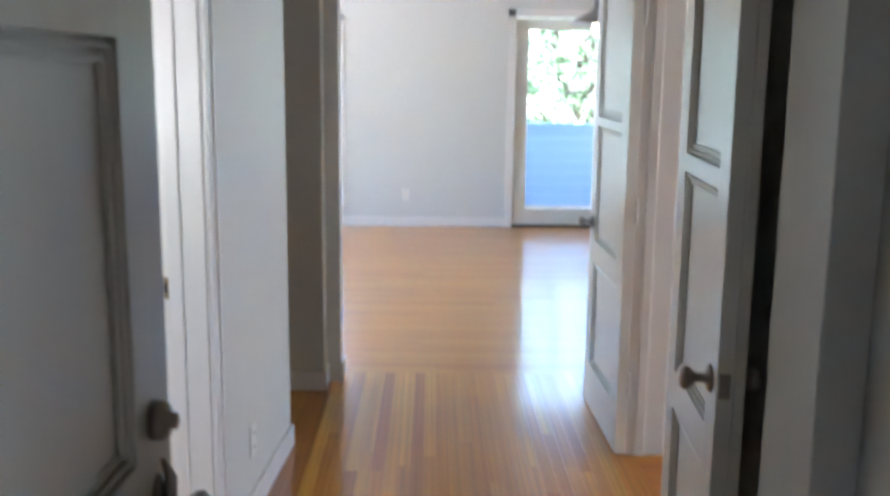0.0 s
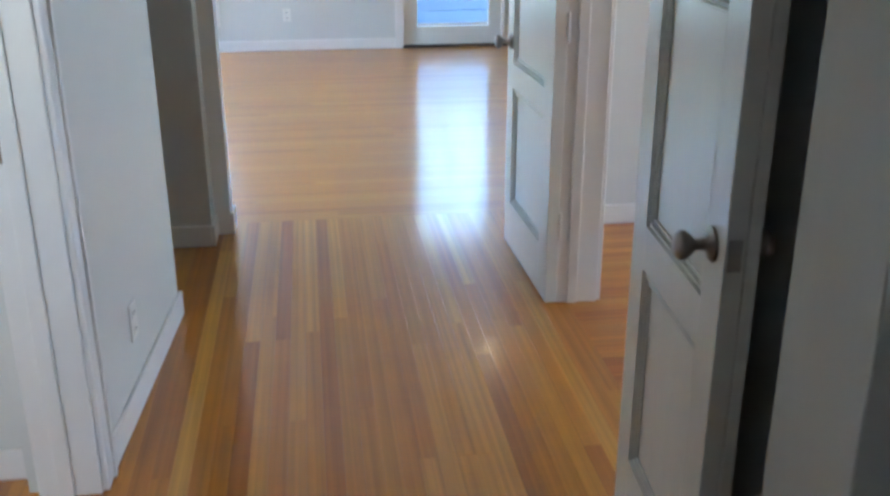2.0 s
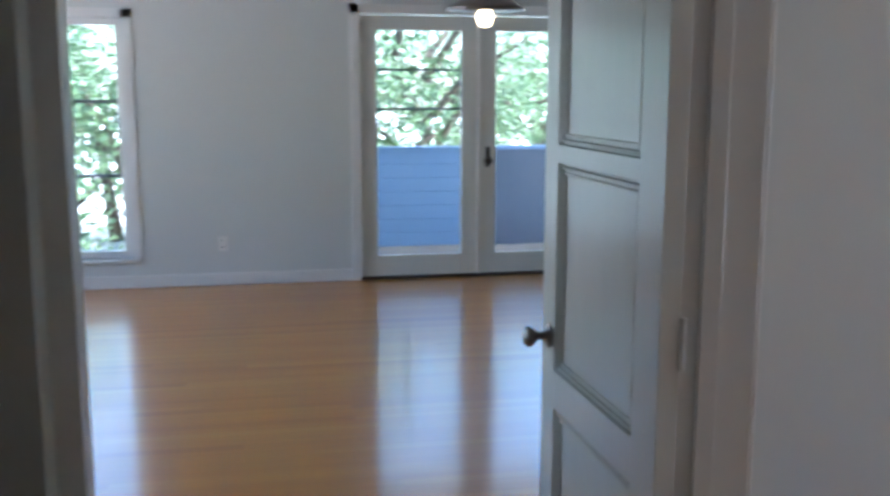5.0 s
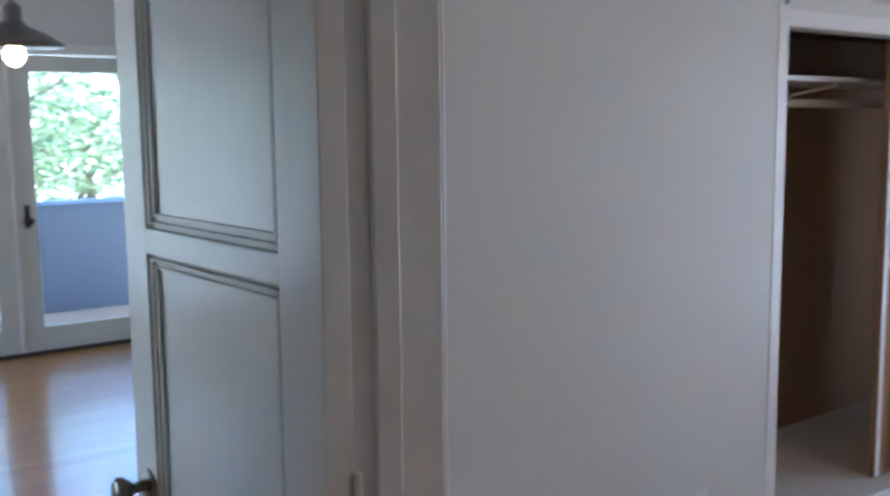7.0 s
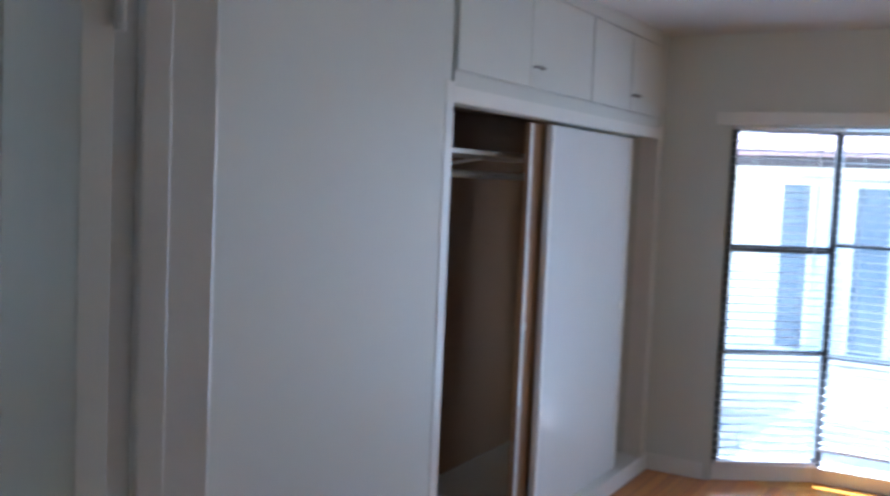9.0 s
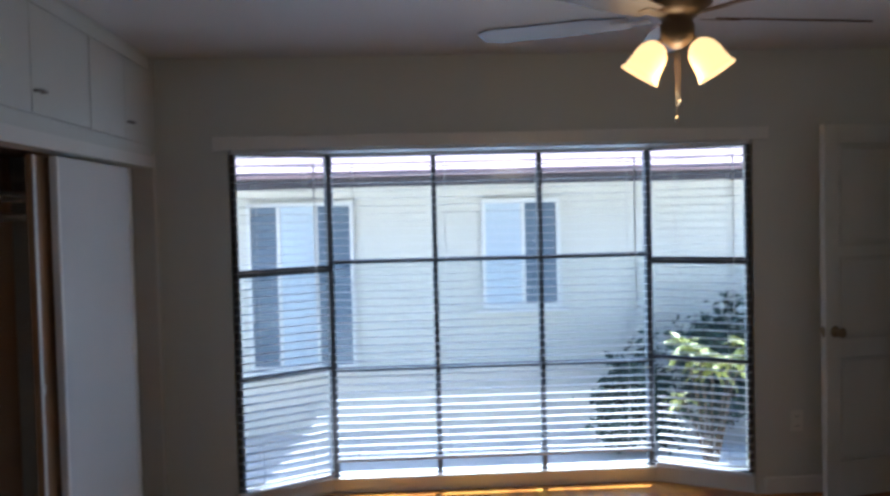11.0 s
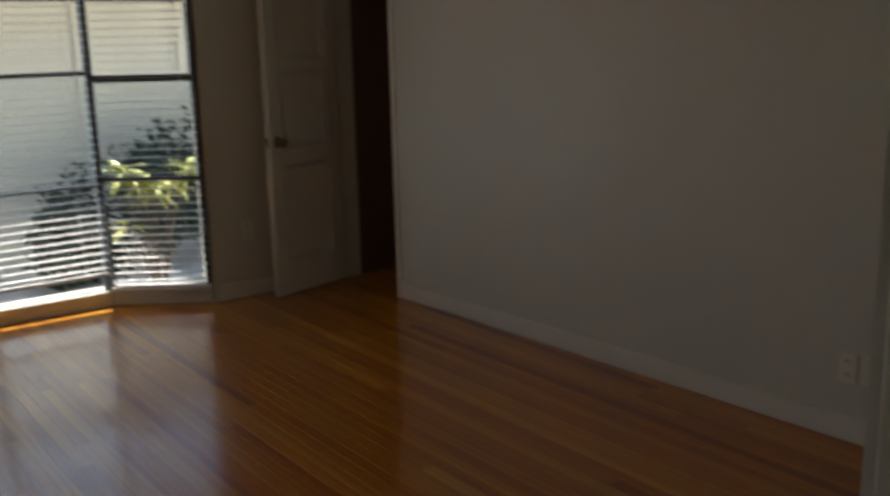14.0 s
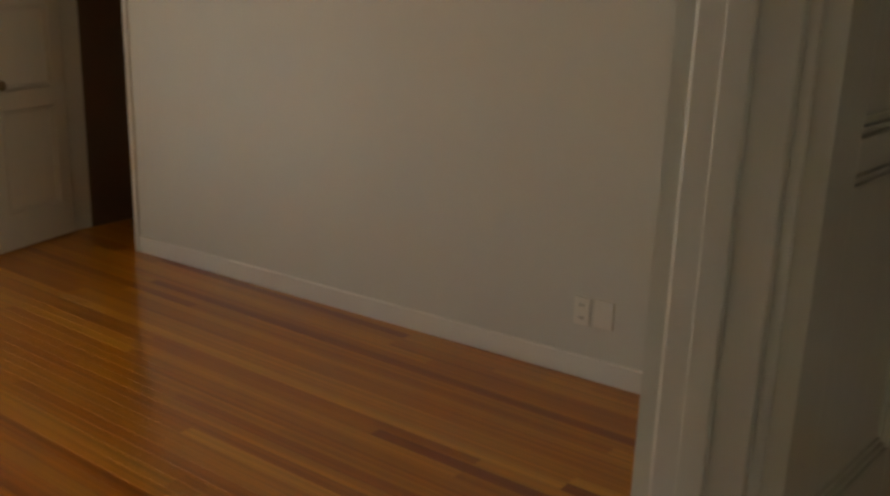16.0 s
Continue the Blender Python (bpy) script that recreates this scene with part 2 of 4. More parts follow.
# south of the doorway the wall lies further back, with a shallow pilaster beside the open leaf
structure("wall_hall_right_south", boxes((0.535, 0.67, FRONT, 1.605, 0, CEIL)), M_WALL, "white painted hall wall in the shade of the open door")
structure("wall_pilaster", boxes((0.445, 0.533, 0.80, 1.05, 0, CEIL), bevel=0.004), M_WALL, "white painted upright projection on the hall wall")
LEFT = pose(-0.890, 1.97, 0, 0, 0, -3.9)   # the far piece of the left wall runs slightly askew
structure("wall_hall_left", boxes((-0.19, 0, 0, 1.09, 0, CEIL)), M_WALL, "white painted hall wall").matrix_world = LEFT
structure("wall_hall_left_near", boxes((LX - 0.19, LX, 1.05, 1.97, 2.04, CEIL), (LX - 0.19, LX, FRONT, 1.05, 0, CEIL), (LX - 0.19, LX, 3.06, TY0, 2.10, CEIL)), M_WALL, "white painted hall wall beside the entrance")
structure("wall_living_south", boxes((-4.5, -0.755, TY0, TY1, 0, CEIL), (-0.755, HX, TY0, TY1, 2.12, CEIL), (BX, 2.6, NY + 0.02, TY1, 0, CEIL)), M_WALL, "white wall with the opening to the living room")
# the opening left of the entrance is added, unseen, for the side room fill lamp
structure("wall_front", boxes((-2.6, -2.0, FRONT - 0.14, FRONT, 0, CEIL), (-1.5, -0.69, FRONT - 0.14, FRONT, 0, CEIL), (-2.0, -1.5, FRONT - 0.14, FRONT, 0, 1.1), (-2.0, -1.5, FRONT - 0.14, FRONT, 1.7, CEIL), (0.25, BX, FRONT - 0.14, FRONT, 0, CEIL), (-0.69, 0.25, FRONT - 0.14, FRONT, 2.08, CEIL)), M_WALL, "entrance wall")
structure("wall_side_room", boxes((-2.6, LX - 0.19, 2.06, 2.18, 0, CEIL), (-2.6, -2.48, FRONT, 2.06, 0, CEIL)), M_WALL, "pale wall of the side room")
structure("wall_passage", boxes((-2.6, -2.48, 2.18, TY0, 0, CEIL)), M_WALL, "end wall of the side passage")
SOUTH = pose(4.575, SY, 0, 0, 0, 2.2)
structure("wall_bedroom_south", boxes((-4.2, 0, -0.12, 0, 0, CEIL), (0, EX - 4.575, -0.12, 0, 2.03, CEIL)), M_WALL, "long white bedroom wall").matrix_world = SOUTH
# nook walls carry the recess's shade in their colour
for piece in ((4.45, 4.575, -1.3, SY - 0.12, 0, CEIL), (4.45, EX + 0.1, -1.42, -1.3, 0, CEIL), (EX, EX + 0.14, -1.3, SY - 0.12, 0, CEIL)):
    structure("wall_closet_nook", boxes(piece), M_NOOK, "closet walls behind the open door, shade put into their dark colour")
WT = 1.936
structure("wall_east", boxes((EX, EX + 0.14, SY - 0.12, 0.632, 0, CEIL), (EX, EX + 0.14, 3.448, NY + 0.8, 0, CEIL), (EX, EX + 0.14, 0.632, 3.448, WT + 0.001, CEIL)), M_WALL, "white bedroom wall round the bay window")
CLX0, CLX1 = 2.80, 5.10
for piece in ((BX, CLX0 - 0.02, NY, NY + 0.10, 0, CEIL), (CLX0, CLX1, NY, NY + 0.10, 1.86, 1.966), (CLX1 + 0.02, EX, NY, NY + 0.10, 0, CEIL), (CLX0, CLX1, NY, NY + 0.10, 2.36, CEIL), (CLX0, CLX1, NY, NY + 0.10, 0, 0.09)):
    structure("wall_closet", boxes(piece), M_WALL, "white wall with the built-in closet")
structure("closet_interior_wall", boxes((CLX0 - 0.1, EX, NY + 0.72, NY + 0.80, 0, CEIL), (CLX0 - 0.1, CLX0 - 0.02, NY + 0.1, NY + 0.72, 0, CEIL)), M_CLOSET, "brown unpainted closet interior")
structure("closet_side_wall", boxes((CLX1, EX, NY + 0.1, NY + 0.72, 0.09, CEIL)), M_WALL, "white closet side wall")
structure("closet_floor", boxes((CLX0 - 0.02, EX, NY + 0.1, NY + 0.72, 0, 0.09)), M_TRIM, "painted closet floor")
structure("closet_ceiling", boxes((CLX0 - 0.02, EX, NY + 0.1, NY + 0.72, 1.93, 1.96)), M_CLOSET)
LIVX0, LIVX1 = -4.5, 2.62
for piece in ((LIVX0, -2.9, FY, FY + 0.16, -0.1, 2.5), (-2.9, -1.16, FY, FY + 0.16, -0.1, 0.23), (-2.9, -1.16, FY, FY + 0.16, 2.0, 2.5), (-1.16, 0.57, FY, FY + 0.16, -0.1, 2.5), (0.57, 2.47, FY, FY + 0.16, 2.06, 2.5), (2.47, LIVX1, FY, FY + 0.16, -0.1, 2.5)):
    structure("wall_living_north", boxes(piece), M_WALL, "white living room wall with window and glazed doors")
# the west opening is added, out of view, to let the fill lamp in
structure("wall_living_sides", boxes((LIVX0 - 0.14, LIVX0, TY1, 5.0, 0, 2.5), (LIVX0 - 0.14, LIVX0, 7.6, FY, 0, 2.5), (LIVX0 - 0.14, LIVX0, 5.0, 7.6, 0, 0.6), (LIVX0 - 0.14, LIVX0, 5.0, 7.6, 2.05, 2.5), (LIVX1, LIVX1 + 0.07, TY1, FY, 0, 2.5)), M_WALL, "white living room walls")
structure("ceiling_hall", boxes((-2.6, HX, FRONT - 0.14, TY1, CEIL, CEIL + 0.1)), M_CEIL, "white hall ceiling")
structure("ceiling_bedroom", boxes((HX, EX + 0.14, -1.42, NY + 0.8, CEIL, CEIL + 0.1)), M_CEIL, "white bedroom ceiling")
structure("ceiling_living", boxes((LIVX0, LIVX1, TY1, FY + 0.16, CEIL + 0.02, CEIL + 0.12)), M_CEIL, "white living room ceiling")


def baseboard(name, x0, x1, y0, y1):
    bm = boxes((x0, x1, y0, y1, 0.0, 0.095), bevel=0.005)
    return structure(name, bm, M_TRIM, "white painted baseboard")


T = 0.014
baseboard("baseboard_hall_left", 0, T, 0.006, 1.09 + T).matrix_world = LEFT
baseboard("baseboard_hall_left_end", -0.19, 0, 1.09, 1.09 + T).matrix_world = LEFT
baseboard("baseboard_hall_right", 0.535 - T, 0.535, FRONT, 0.795)
baseboard("baseboard_pilaster", 0.445 - T, 0.445, 0.80, 1.05)
baseboard("baseboard_side_room", -2.48, LX - 0.19, 2.06 - T, 2.06)
baseboard("baseboard_living_north", -4.5, 0.50, FY - T, FY)
baseboard("baseboard_bedroom_south", -4.0, -0.035, 0, T).matrix_world = SOUTH
baseboard("baseboard_bedroom_north", BX, CLX0 - 0.05, NY - T, NY)
baseboard("baseboard_closet", CLX0 - 0.05, EX, NY - T - 0.004, NY)
baseboard("baseboard_east_a", EX - T, EX, 3.50, NY - 0.02)
baseboard("baseboard_east_b", EX - T, EX, SY + 0.02, 0.58)
structure("opening_jamb", boxes((-0.95, -0.685, TY1, 4.05, 0, CEIL), (-0.685, HX, TY1 + 0.002, 4.05, 2.16, CEIL)), M_TRIM, "white painted jamb of the wide opening")
baseboard("baseboard_opening", -0.685, -0.685 + T, TY1 - 0.002, 4.05)
baseboard("baseboard_stub", -0.95, -0.755, TY0 - T, TY0)
baseboard("baseboard_jamb", -0.755, -0.755 + T, TY0 - T, TY1 - 0.002)
baseboard("baseboard_passage", -2.48, -0.95, TY0 - T - 0.002, TY0)


# ---- door frames ----
def casing(name, bm, label="white painted door trim"):
    return structure(name, bm, M_TRIM, label)


def frame_x(name, x0, x1, ya, yb, h, w=0.07, hall=True, room=True, m=Matrix(), xa=None):
    """Jambs, stops and casings of a doorway in a wall whose faces lie at x0 and x1."""
    j = 0.02
    xa = x1 if xa is None else xa
    bm = boxes((x0 - 0.002, xa + 0.002, ya, ya + j, 0, h), (x0 - 0.002, x1 + 0.002, yb - j, yb, 0, h), (x0 - 0.002, x1 + 0.002, ya, yb, h - j, h),
               (x0 + 0.05, x0 + 0.09, ya + j, ya + j + 0.013, 0, h - j), (x0 + 0.05, x0 + 0.09, yb - j - 0.013, yb - j, 0, h - j), bevel=0.003)
    casing(name + "_jamb", bm).matrix_world = m
    for s, on, fx in (("hall", hall, x0), ("room", room, x1)):
        if not on:
            continue
        d = -1 if s == "hall" else 1
        a, b = sorted((fx, fx + d * 0.018))
        a2, b2 = sorted((fx, fx + d * 0.026))
        bm = boxes((a, b, ya - w, ya + 0.006, 0, h + w), (a, b, yb - 0.006, yb + w, 0, h + w), (a, b, ya, yb, h - 0.006, h + w),
                   (a2, b2, ya - w - 0.004, ya - w + 0.018, 0, h + w + 0.004), (a2, b2, yb + w - 0.018, yb + w + 0.004, 0, h + w + 0.004), bevel=0.004)
        casing(name + "_trim_" + s, bm).matrix_world = m


frame_x("door_frame_bedroom", 0, WTH, 0, 1.305, DOOR_H, room=False, m=SKEW, xa=0.132)
structure("door_frame_bedroom_trim_room", boxes((WTH, WTH + 0.018, 1.299, 1.375, 0, DOOR_H + 0.07), (WTH, WTH + 0.018, 0, 1.305, DOOR_H - 0.006, DOOR_H + 0.07), (0.132, 0.146, -0.07, 0.004, 0, DOOR_H + 0.07), bevel=0.004), M_TRIM, "white painted door trim").matrix_world = SKEW
frame_x("door_frame_side_room", LX - 0.155, LX, 1.05, 1.97, 2.04, hall=False)


# ---- panelled doors ----
def knob(parent, material, at, out, name="door_knob"):
    """A turned knob on its rose, pointing along out (1 or -1) in local y."""
    k = part(name, lathe([(0.031, 0), (0.031, 0.004), (0.026, 0.008), (0.011, 0.012), (0.010, 0.032), (0.018, 0.040), (0.026, 0.050), (0.027, 0.058), (0.020, 0.066), (0.002, 0.068)], "Y"), material, parent, "round metal door knob", smooth=True)
    k.matrix_local = pose(*at, 0, 0, 0 if out > 0 else 180)
    return k


def panel_door(name, w, h, t, rails, stile, label, knob_z, knob_mat, knob_x=None, hinge_stile=None, paint=None, pin=-1):
    """Leaf in local x from the hinge to the free edge, thickness centred on y=0. rails: (z0, z1) of each cross rail."""
    d = thing(name, pose(0, 0, 0), label, "door")
    hs = stile if hinge_stile is None else hinge_stile
    paint = paint or M_DOOR
    bs = [(0, hs, -t / 2, t / 2, 0, h), (w - stile, w, -t / 2, t / 2, 0, h)] + [(hs, w - stile, -t / 2, t / 2, a, b) for a, b in rails]
    part("leaf_frame", boxes(*bs, bevel=0.0015), paint, d)
    for (a, b), (c, e) in zip(rails, rails[1:]):
        x0, x1, z0, z1 = hs, w - stile, b, c
        part("panel", boxes((x0, x1, -t / 2 + 0.0145, t / 2 - 0.0145, z0, z1)), paint, d)
        for s in (-1, 1):
            y0, y1 = sorted((s * (t / 2 - 0.0145), s * (t / 2 - 0.003)))
            bs = []
            for a, m in ((0.007, 0.013), (0.020, 0.027)):
                bs += [(x0 + a, x0 + m, y0, y1, z0 + a, z1 - a), (x1 - m, x1 - a, y0, y1, z0 + a, z1 - a),
                       (x0 + m, x1 - m, y0, y1, z0 + a, z0 + m), (x0 + m, x1 - m, y0, y1, z1 - m, z1 - a)]
                y0, y1 = (y0 + 0.004, y1) if s < 0 else (y0, y1 - 0.004)
            bm = boxes(*bs, bevel=0.0022)
            part("panel_moulding", bm, paint, d)
    kx = w - 0.06 if knob_x is None else knob_x
    for s in (-1, 1):
        knob(d, knob_mat, (kx, s * t / 2, knob_z), s)
    part("latch_plate", boxes((w - 0.0005, w + 0.0015, -0.012, 0.012, knob_z - 0.028, knob_z + 0.028)), knob_mat, d, "small metal latch plate")
    for z in (0.30, h / 2, h - 0.25):
        part("hinge", lathe([(0.006, -0.05), (0.006, 0.05)], "Z", 10), M_TRIM, d, "painted butt hinge").matrix_local = pose(-0.004, pin * (t / 2 + 0.004), z)
    return d


RAILS = [(0, 0.20), (0.69, 0.79), (1.312, 1.358), (1.93, 2.03)]
LEAF = 0.703
far_leaf = panel_door("panel_door", LEAF, 2.03, 0.042, RAILS, 0.098, "white panelled door leaf folded back against the hall wall", 0.872, M_NICKEL, hinge_stile=0.118)
far_leaf.matrix_world = pose(0.551, 2.964, 0.008, 0, 0, 90 + 1.5)
near_leaf = panel_door("panel_door", 0.57, 2.03, 0.035, RAILS, 0.098, "white panelled door leaf standing ajar in the hall", 0.905, M_NICKEL, pin=1)
near_leaf.matrix_world = pose(0.428, 1.702, 0.008, 0, 0, -90 - 4)
part("astragal", boxes((0.535, 0.57, 0.0178, 0.044, 0.0, 2.03), bevel=0.004), M_DOOR, near_leaf, "painted meeting strip on the leaf edge")
closet_leaf = panel_door("panel_door", 0.56, 2.0, 0.035, [(0, 0.20), (0.76, 0.86), (1.30, 1.36), (1.90, 2.0)], 0.09, "white panelled closet door open against the wall", 0.90, M_BRASS)
closet_leaf.matrix_world = pose(EX - 0.022, SY + 0.022, 0.008, 0, 0, 90 + 15)


# ---- bay window ----
def window_unit(name, p, q, cols, bars, label, wb):
    """Glazed unit between plan points p and q, from wb to WT, with vertical bars at cols and cross bars at heights."""
    p, q = Vector((*p, 0)), Vector((*q, 0))
    L = (q - p).length
    ang = math.degrees(math.atan2(q.y - p.y, q.x - p.x))
    w = thing(name, pose(p.x, p.y, 0, 0, 0, ang), label, "window")
    w["kind"] = "structure"
    f = 0.017
    part("window_frame", boxes((0, f, -0.03, 0.03, wb, WT), (L - f, L, -0.03, 0.03, wb, WT), (f, L - f, -0.03, 0.03, wb, wb + f), (f, L - f, -0.03, 0.03, WT - f, WT), bevel=0.003), M_FRAME, w)
    xs = [f] + list(cols) + [L - f]
    for c in cols:
        part("mullion", boxes((c - 0.013, c + 0.013, -0.026, 0.026, wb + f, WT - f), bevel=0.003), M_FRAME, w)
    for z, th in bars:
        for a, b in zip(xs, xs[1:]):
            part("glazing_bar", boxes((a + (0.013 if a > f else 0), b - (0.013 if b < L - f else 0), -0.02, 0.02, z - th, z + th), bevel=0.002), M_FRAME, w)
    zs = [wb + f] + [z for z, _ in bars] + [WT - f]
    for a, b in zip(xs, xs[1:]):
        for c, d in zip(zs, zs[1:]):
            g = part("pane", boxes((a, b, -0.003, 0.003, c, d)), M_GLASS, w)
            g.visible_shadow = False
    return w


PL, PM1, PM4, PR = (EX + 0.02, 3.44), (EX + 0.38, 2.947), (EX + 0.38, 1.113), (EX + 0.02, 0.64)
window_unit("window_1", PM1, PL, [], [(1.288, 0.02), (0.718, 0.012)], "dark-framed angled side light of the bay window", 0.105)
window_unit("window_2", PM4, PM1, [0.629, 1.238], [(1.323, 0.012), (0.704, 0.012)], "dark-framed bay window with white blinds", 0.075)
window_unit("window_3", PR, PM4, [], [(1.288, 0.02), (0.728, 0.012)], "dark-framed angled side light of the bay window", 0.105)


for py in (PM1[1], PM4[1]):
    structure("window_corner_post", boxes((PM1[0] - 0.035, PM1[0] + 0.035, py - 0.014, py + 0.014, 0.089, WT), bevel=0.004), M_FRAME, "dark corner post of the bay window")


def bay_band(inner, outer, z0, z1):
    """A band that follows the bay between its inner and its outer plan lines."""
    bm = bmesh.new()
    ring = list(inner) + list(outer)[::-1]
    lo, hi = [bm.verts.new((x, y, z0)) for x, y in ring], [bm.verts.new((x, y, z1)) for x, y in ring]
    n = len(ring)
    h = n // 2
    for i in range(h - 1):
        for side in (lo, hi):
            bm.faces.new((side[i], side[i + 1], side[n - 2 - i], side[n - 1 - i]))
    for i in range(n):
        bm.faces.new((lo[i], lo[(i + 1) % n], hi[(i + 1) % n], hi[i]))
    bmesh.ops.recalc_face_normals(bm, faces=bm.faces)
    return bm


BAY_IN = [(EX - 0.004, 3.50), (EX + 0.335, 2.965), (EX + 0.335, 1.095), (EX - 0.004, 0.58)]
BAY_OUT = [(EX + 0.10, 3.62), (EX + 0.47, 3.02), (EX + 0.47, 1.04), (EX + 0.10, 0.46)]
BAY_LIP = [(EX - 0.018, 3.52), (EX + 0.322, 2.970), (EX + 0.322, 1.090), (EX - 0.018, 0.56)]
structure("wall_under_window", bay_band(BAY_IN, BAY_OUT, -0.5, 0.066), M_TRIM, "low white wall below the bay window")
structure("window_sill", bay_band(BAY_LIP, BAY_OUT, 0.068, 0.088), M_TRIM, "low white window sill lit by the sun")
structure("bay_ceiling", boxes((EX + 0.14, EX + 0.52, 0.40, 3.68, WT + 0.001, WT + 0.08)), M_TRIM, "white head board of the bay")
# added overhang, out of view; its depth sets the sun line on the blinds
structure("sun_cut_eave", boxes((EX - 0.2, EX + 1.49, -2.5, 6.0, CEIL + 0.11, CEIL + 0.2), (EX + 1.47, EX + 1.49, -2.5, 6.0, CEIL - 0.02, CEIL + 0.11)), M_FASCIA, "unseen dark overhang added to cut the sun on the bay window")
val = thing("curtain_valance", pose(EX, 2.04, 1.975), "long white cornice board above the window blinds", "valance")
part("face_board", boxes((-0.075, -0.057, -1.475, 1.475, -0.03, 0.038), bevel=0.004), M_TRIM, val)
part("top_board", boxes((-0.057, 0.0, -1.475, 1.475, 0.025, 0.038), bevel=0.003), M_TRIM, val)
for s in (-1, 1):
    part("end_board", boxes((-0.057, 0.0, min(s * 1.475, s * 1.46), max(s * 1.475, s * 1.46), -0.03, 0.025)), M_TRIM, val)


def blind(p, q, bottom, label):
    """A venetian blind that hangs inside the window between plan points p and q."""
    p, q = Vector((*p, 0)), Vector((*q, 0))
    L = (q - p).length
    ang = math.degrees(math.atan2(q.y - p.y, q.x - p.x))
    b = thing("venetian_blind", pose(p.x, p.y, 0, 0, 0, ang), label, "blind", "blinds in the bay window")
    part("head_rail", boxes((0.01, L - 0.01, -0.02, 0.02, WT - 0.012, WT + 0.024), bevel=0.003), M_SLAT, b)
    part("bottom_rail", boxes((0.01, L - 0.01, -0.022, 0.022, bottom, bottom + 0.016), bevel=0.004), M_SLAT, b)
    slat = boxes((0.012, L - 0.012, -0.0225, 0.0225, -0.0009, 0.0009))
    me = bpy.data.meshes.new("slat")
    slat.to_mesh(me)
    slat.free()
    me.materials.append(M_SLAT)
    n = int((WT - 0.05 - bottom) / 0.044)
    for i in range(n):
        s = new("slat", me)
        s.parent = b
        s.matrix_local = pose(0, 0, bottom + 0.045 + i * 0.044, 1.5, 0, 0)
    k = max(2, int(L / 0.55) + 1)
    for i in range(k):
        x = 0.14 + (L - 0.28) * i / (k - 1)
        for y in (-0.024, 0.024):
            part("ladder_cord", tube([(x, y, bottom), (x, y, WT - 0.04)], 0.0012, 5), M_CORD, b)
    part("tilt_wand", tube([(0.10, 0.035, WT - 0.05), (0.10, 0.04, 1.0)], 0.004, 6), M_CORD, b)
    return b


IN = 0.06
blind((PM1[0] - 0.075, PM1[1] + 0.012), (PL[0] - 0.045, PL[1] + 0.004), 0.105, "white horizontal blind with slats open on the side light")
blind((PM4[0] - IN, PM4[1] - 0.004), (PM1[0] - IN, PM1[1] + 0.004), 0.185, "wide white horizontal blind with slats open")
blind((PR[0] - 0.045, PR[1] - 0.004), (PM4[0] - 0.075, PM4[1] - 0.012), 0.105, "white horizontal blind with slats open on the side light")


# ---- bedroom closet ----
def sliding_door(x0, x1, y, label, handle_x, face):
    w = x1 - x0
    d = thing("sliding_closet_door", pose(x0, y, 0.10), label, "sliding door", "sliding doors of the closet")
    part("slab", boxes((0, w, -0.012, 0.012, 0, 1.745), bevel=0.002), face, d)
    for x in (0.0, w - 0.03):
        part("edge_trim", boxes((x, x + 0.03, -0.016, -0.0122, 0, 1.745), bevel=0.001), M_TRIM, d)
    part("finger_pull", lathe([(0.024, 0), (0.024, -0.004), (0.018, -0.005), (0.016, -0.002), (0.001, -0.002)], "Y"), M_TRIM, d, "round recessed pull").matrix_local = pose(handle_x, -0.013, 0.88)
    return d


sliding_door(3.715, 4.76, NY + 0.042, "white sliding closet door pushed half aside", 0.99, M_SLIDE)
sliding_door(3.60, 4.40, NY + 0.088, "brown sliding closet door with a white edge behind another one", 0.02, M_CLOSET)
rod = thing("closet_rod", pose(CLX0, NY + 0.40, 1.62), "round wooden closet rod under the shelf", "rod")
part("rod", tube([(0, 0, 0), (2.3, 0, 0)], 0.017, 12), M_TRIM, rod, smooth=True)
sh = thing("closet_shelf", pose(CLX0, NY + 0.40, 1.70), "plain white closet shelf on a cleat", "shelf")
part("board", boxes((-0.02, 2.32, -0.16, 0.31, 0, 0.02), bevel=0.002), M_TRIM, sh)
part("bracket", tube([(0.72, 0.30, -0.30), (0.72, 0.06, -0.045), (0.72, -0.14, -0.012)], 0.007, 8), M_TRIM, sh, "thin painted shelf bracket")
part("cleat", boxes((-0.02, 0.0, -0.18, 0.31, -0.06, -0.001)), M_TRIM, sh)
structure("closet_opening_trim", boxes((CLX0 - 0.055, CLX0, NY - 0.003, NY + 0.1, 0.0, 1.93), (CLX1, CLX1 + 0.055, NY - 0.003, NY + 0.1, 0.0, 1.93), (CLX0, CLX1, NY - 0.003, NY + 0.1, 1.862, 1.915), (CLX0, CLX1, NY - 0.003, NY + 0.1, 0.04, 0.093), bevel=0.001), M_TRIM, "white frame round the closet opening")


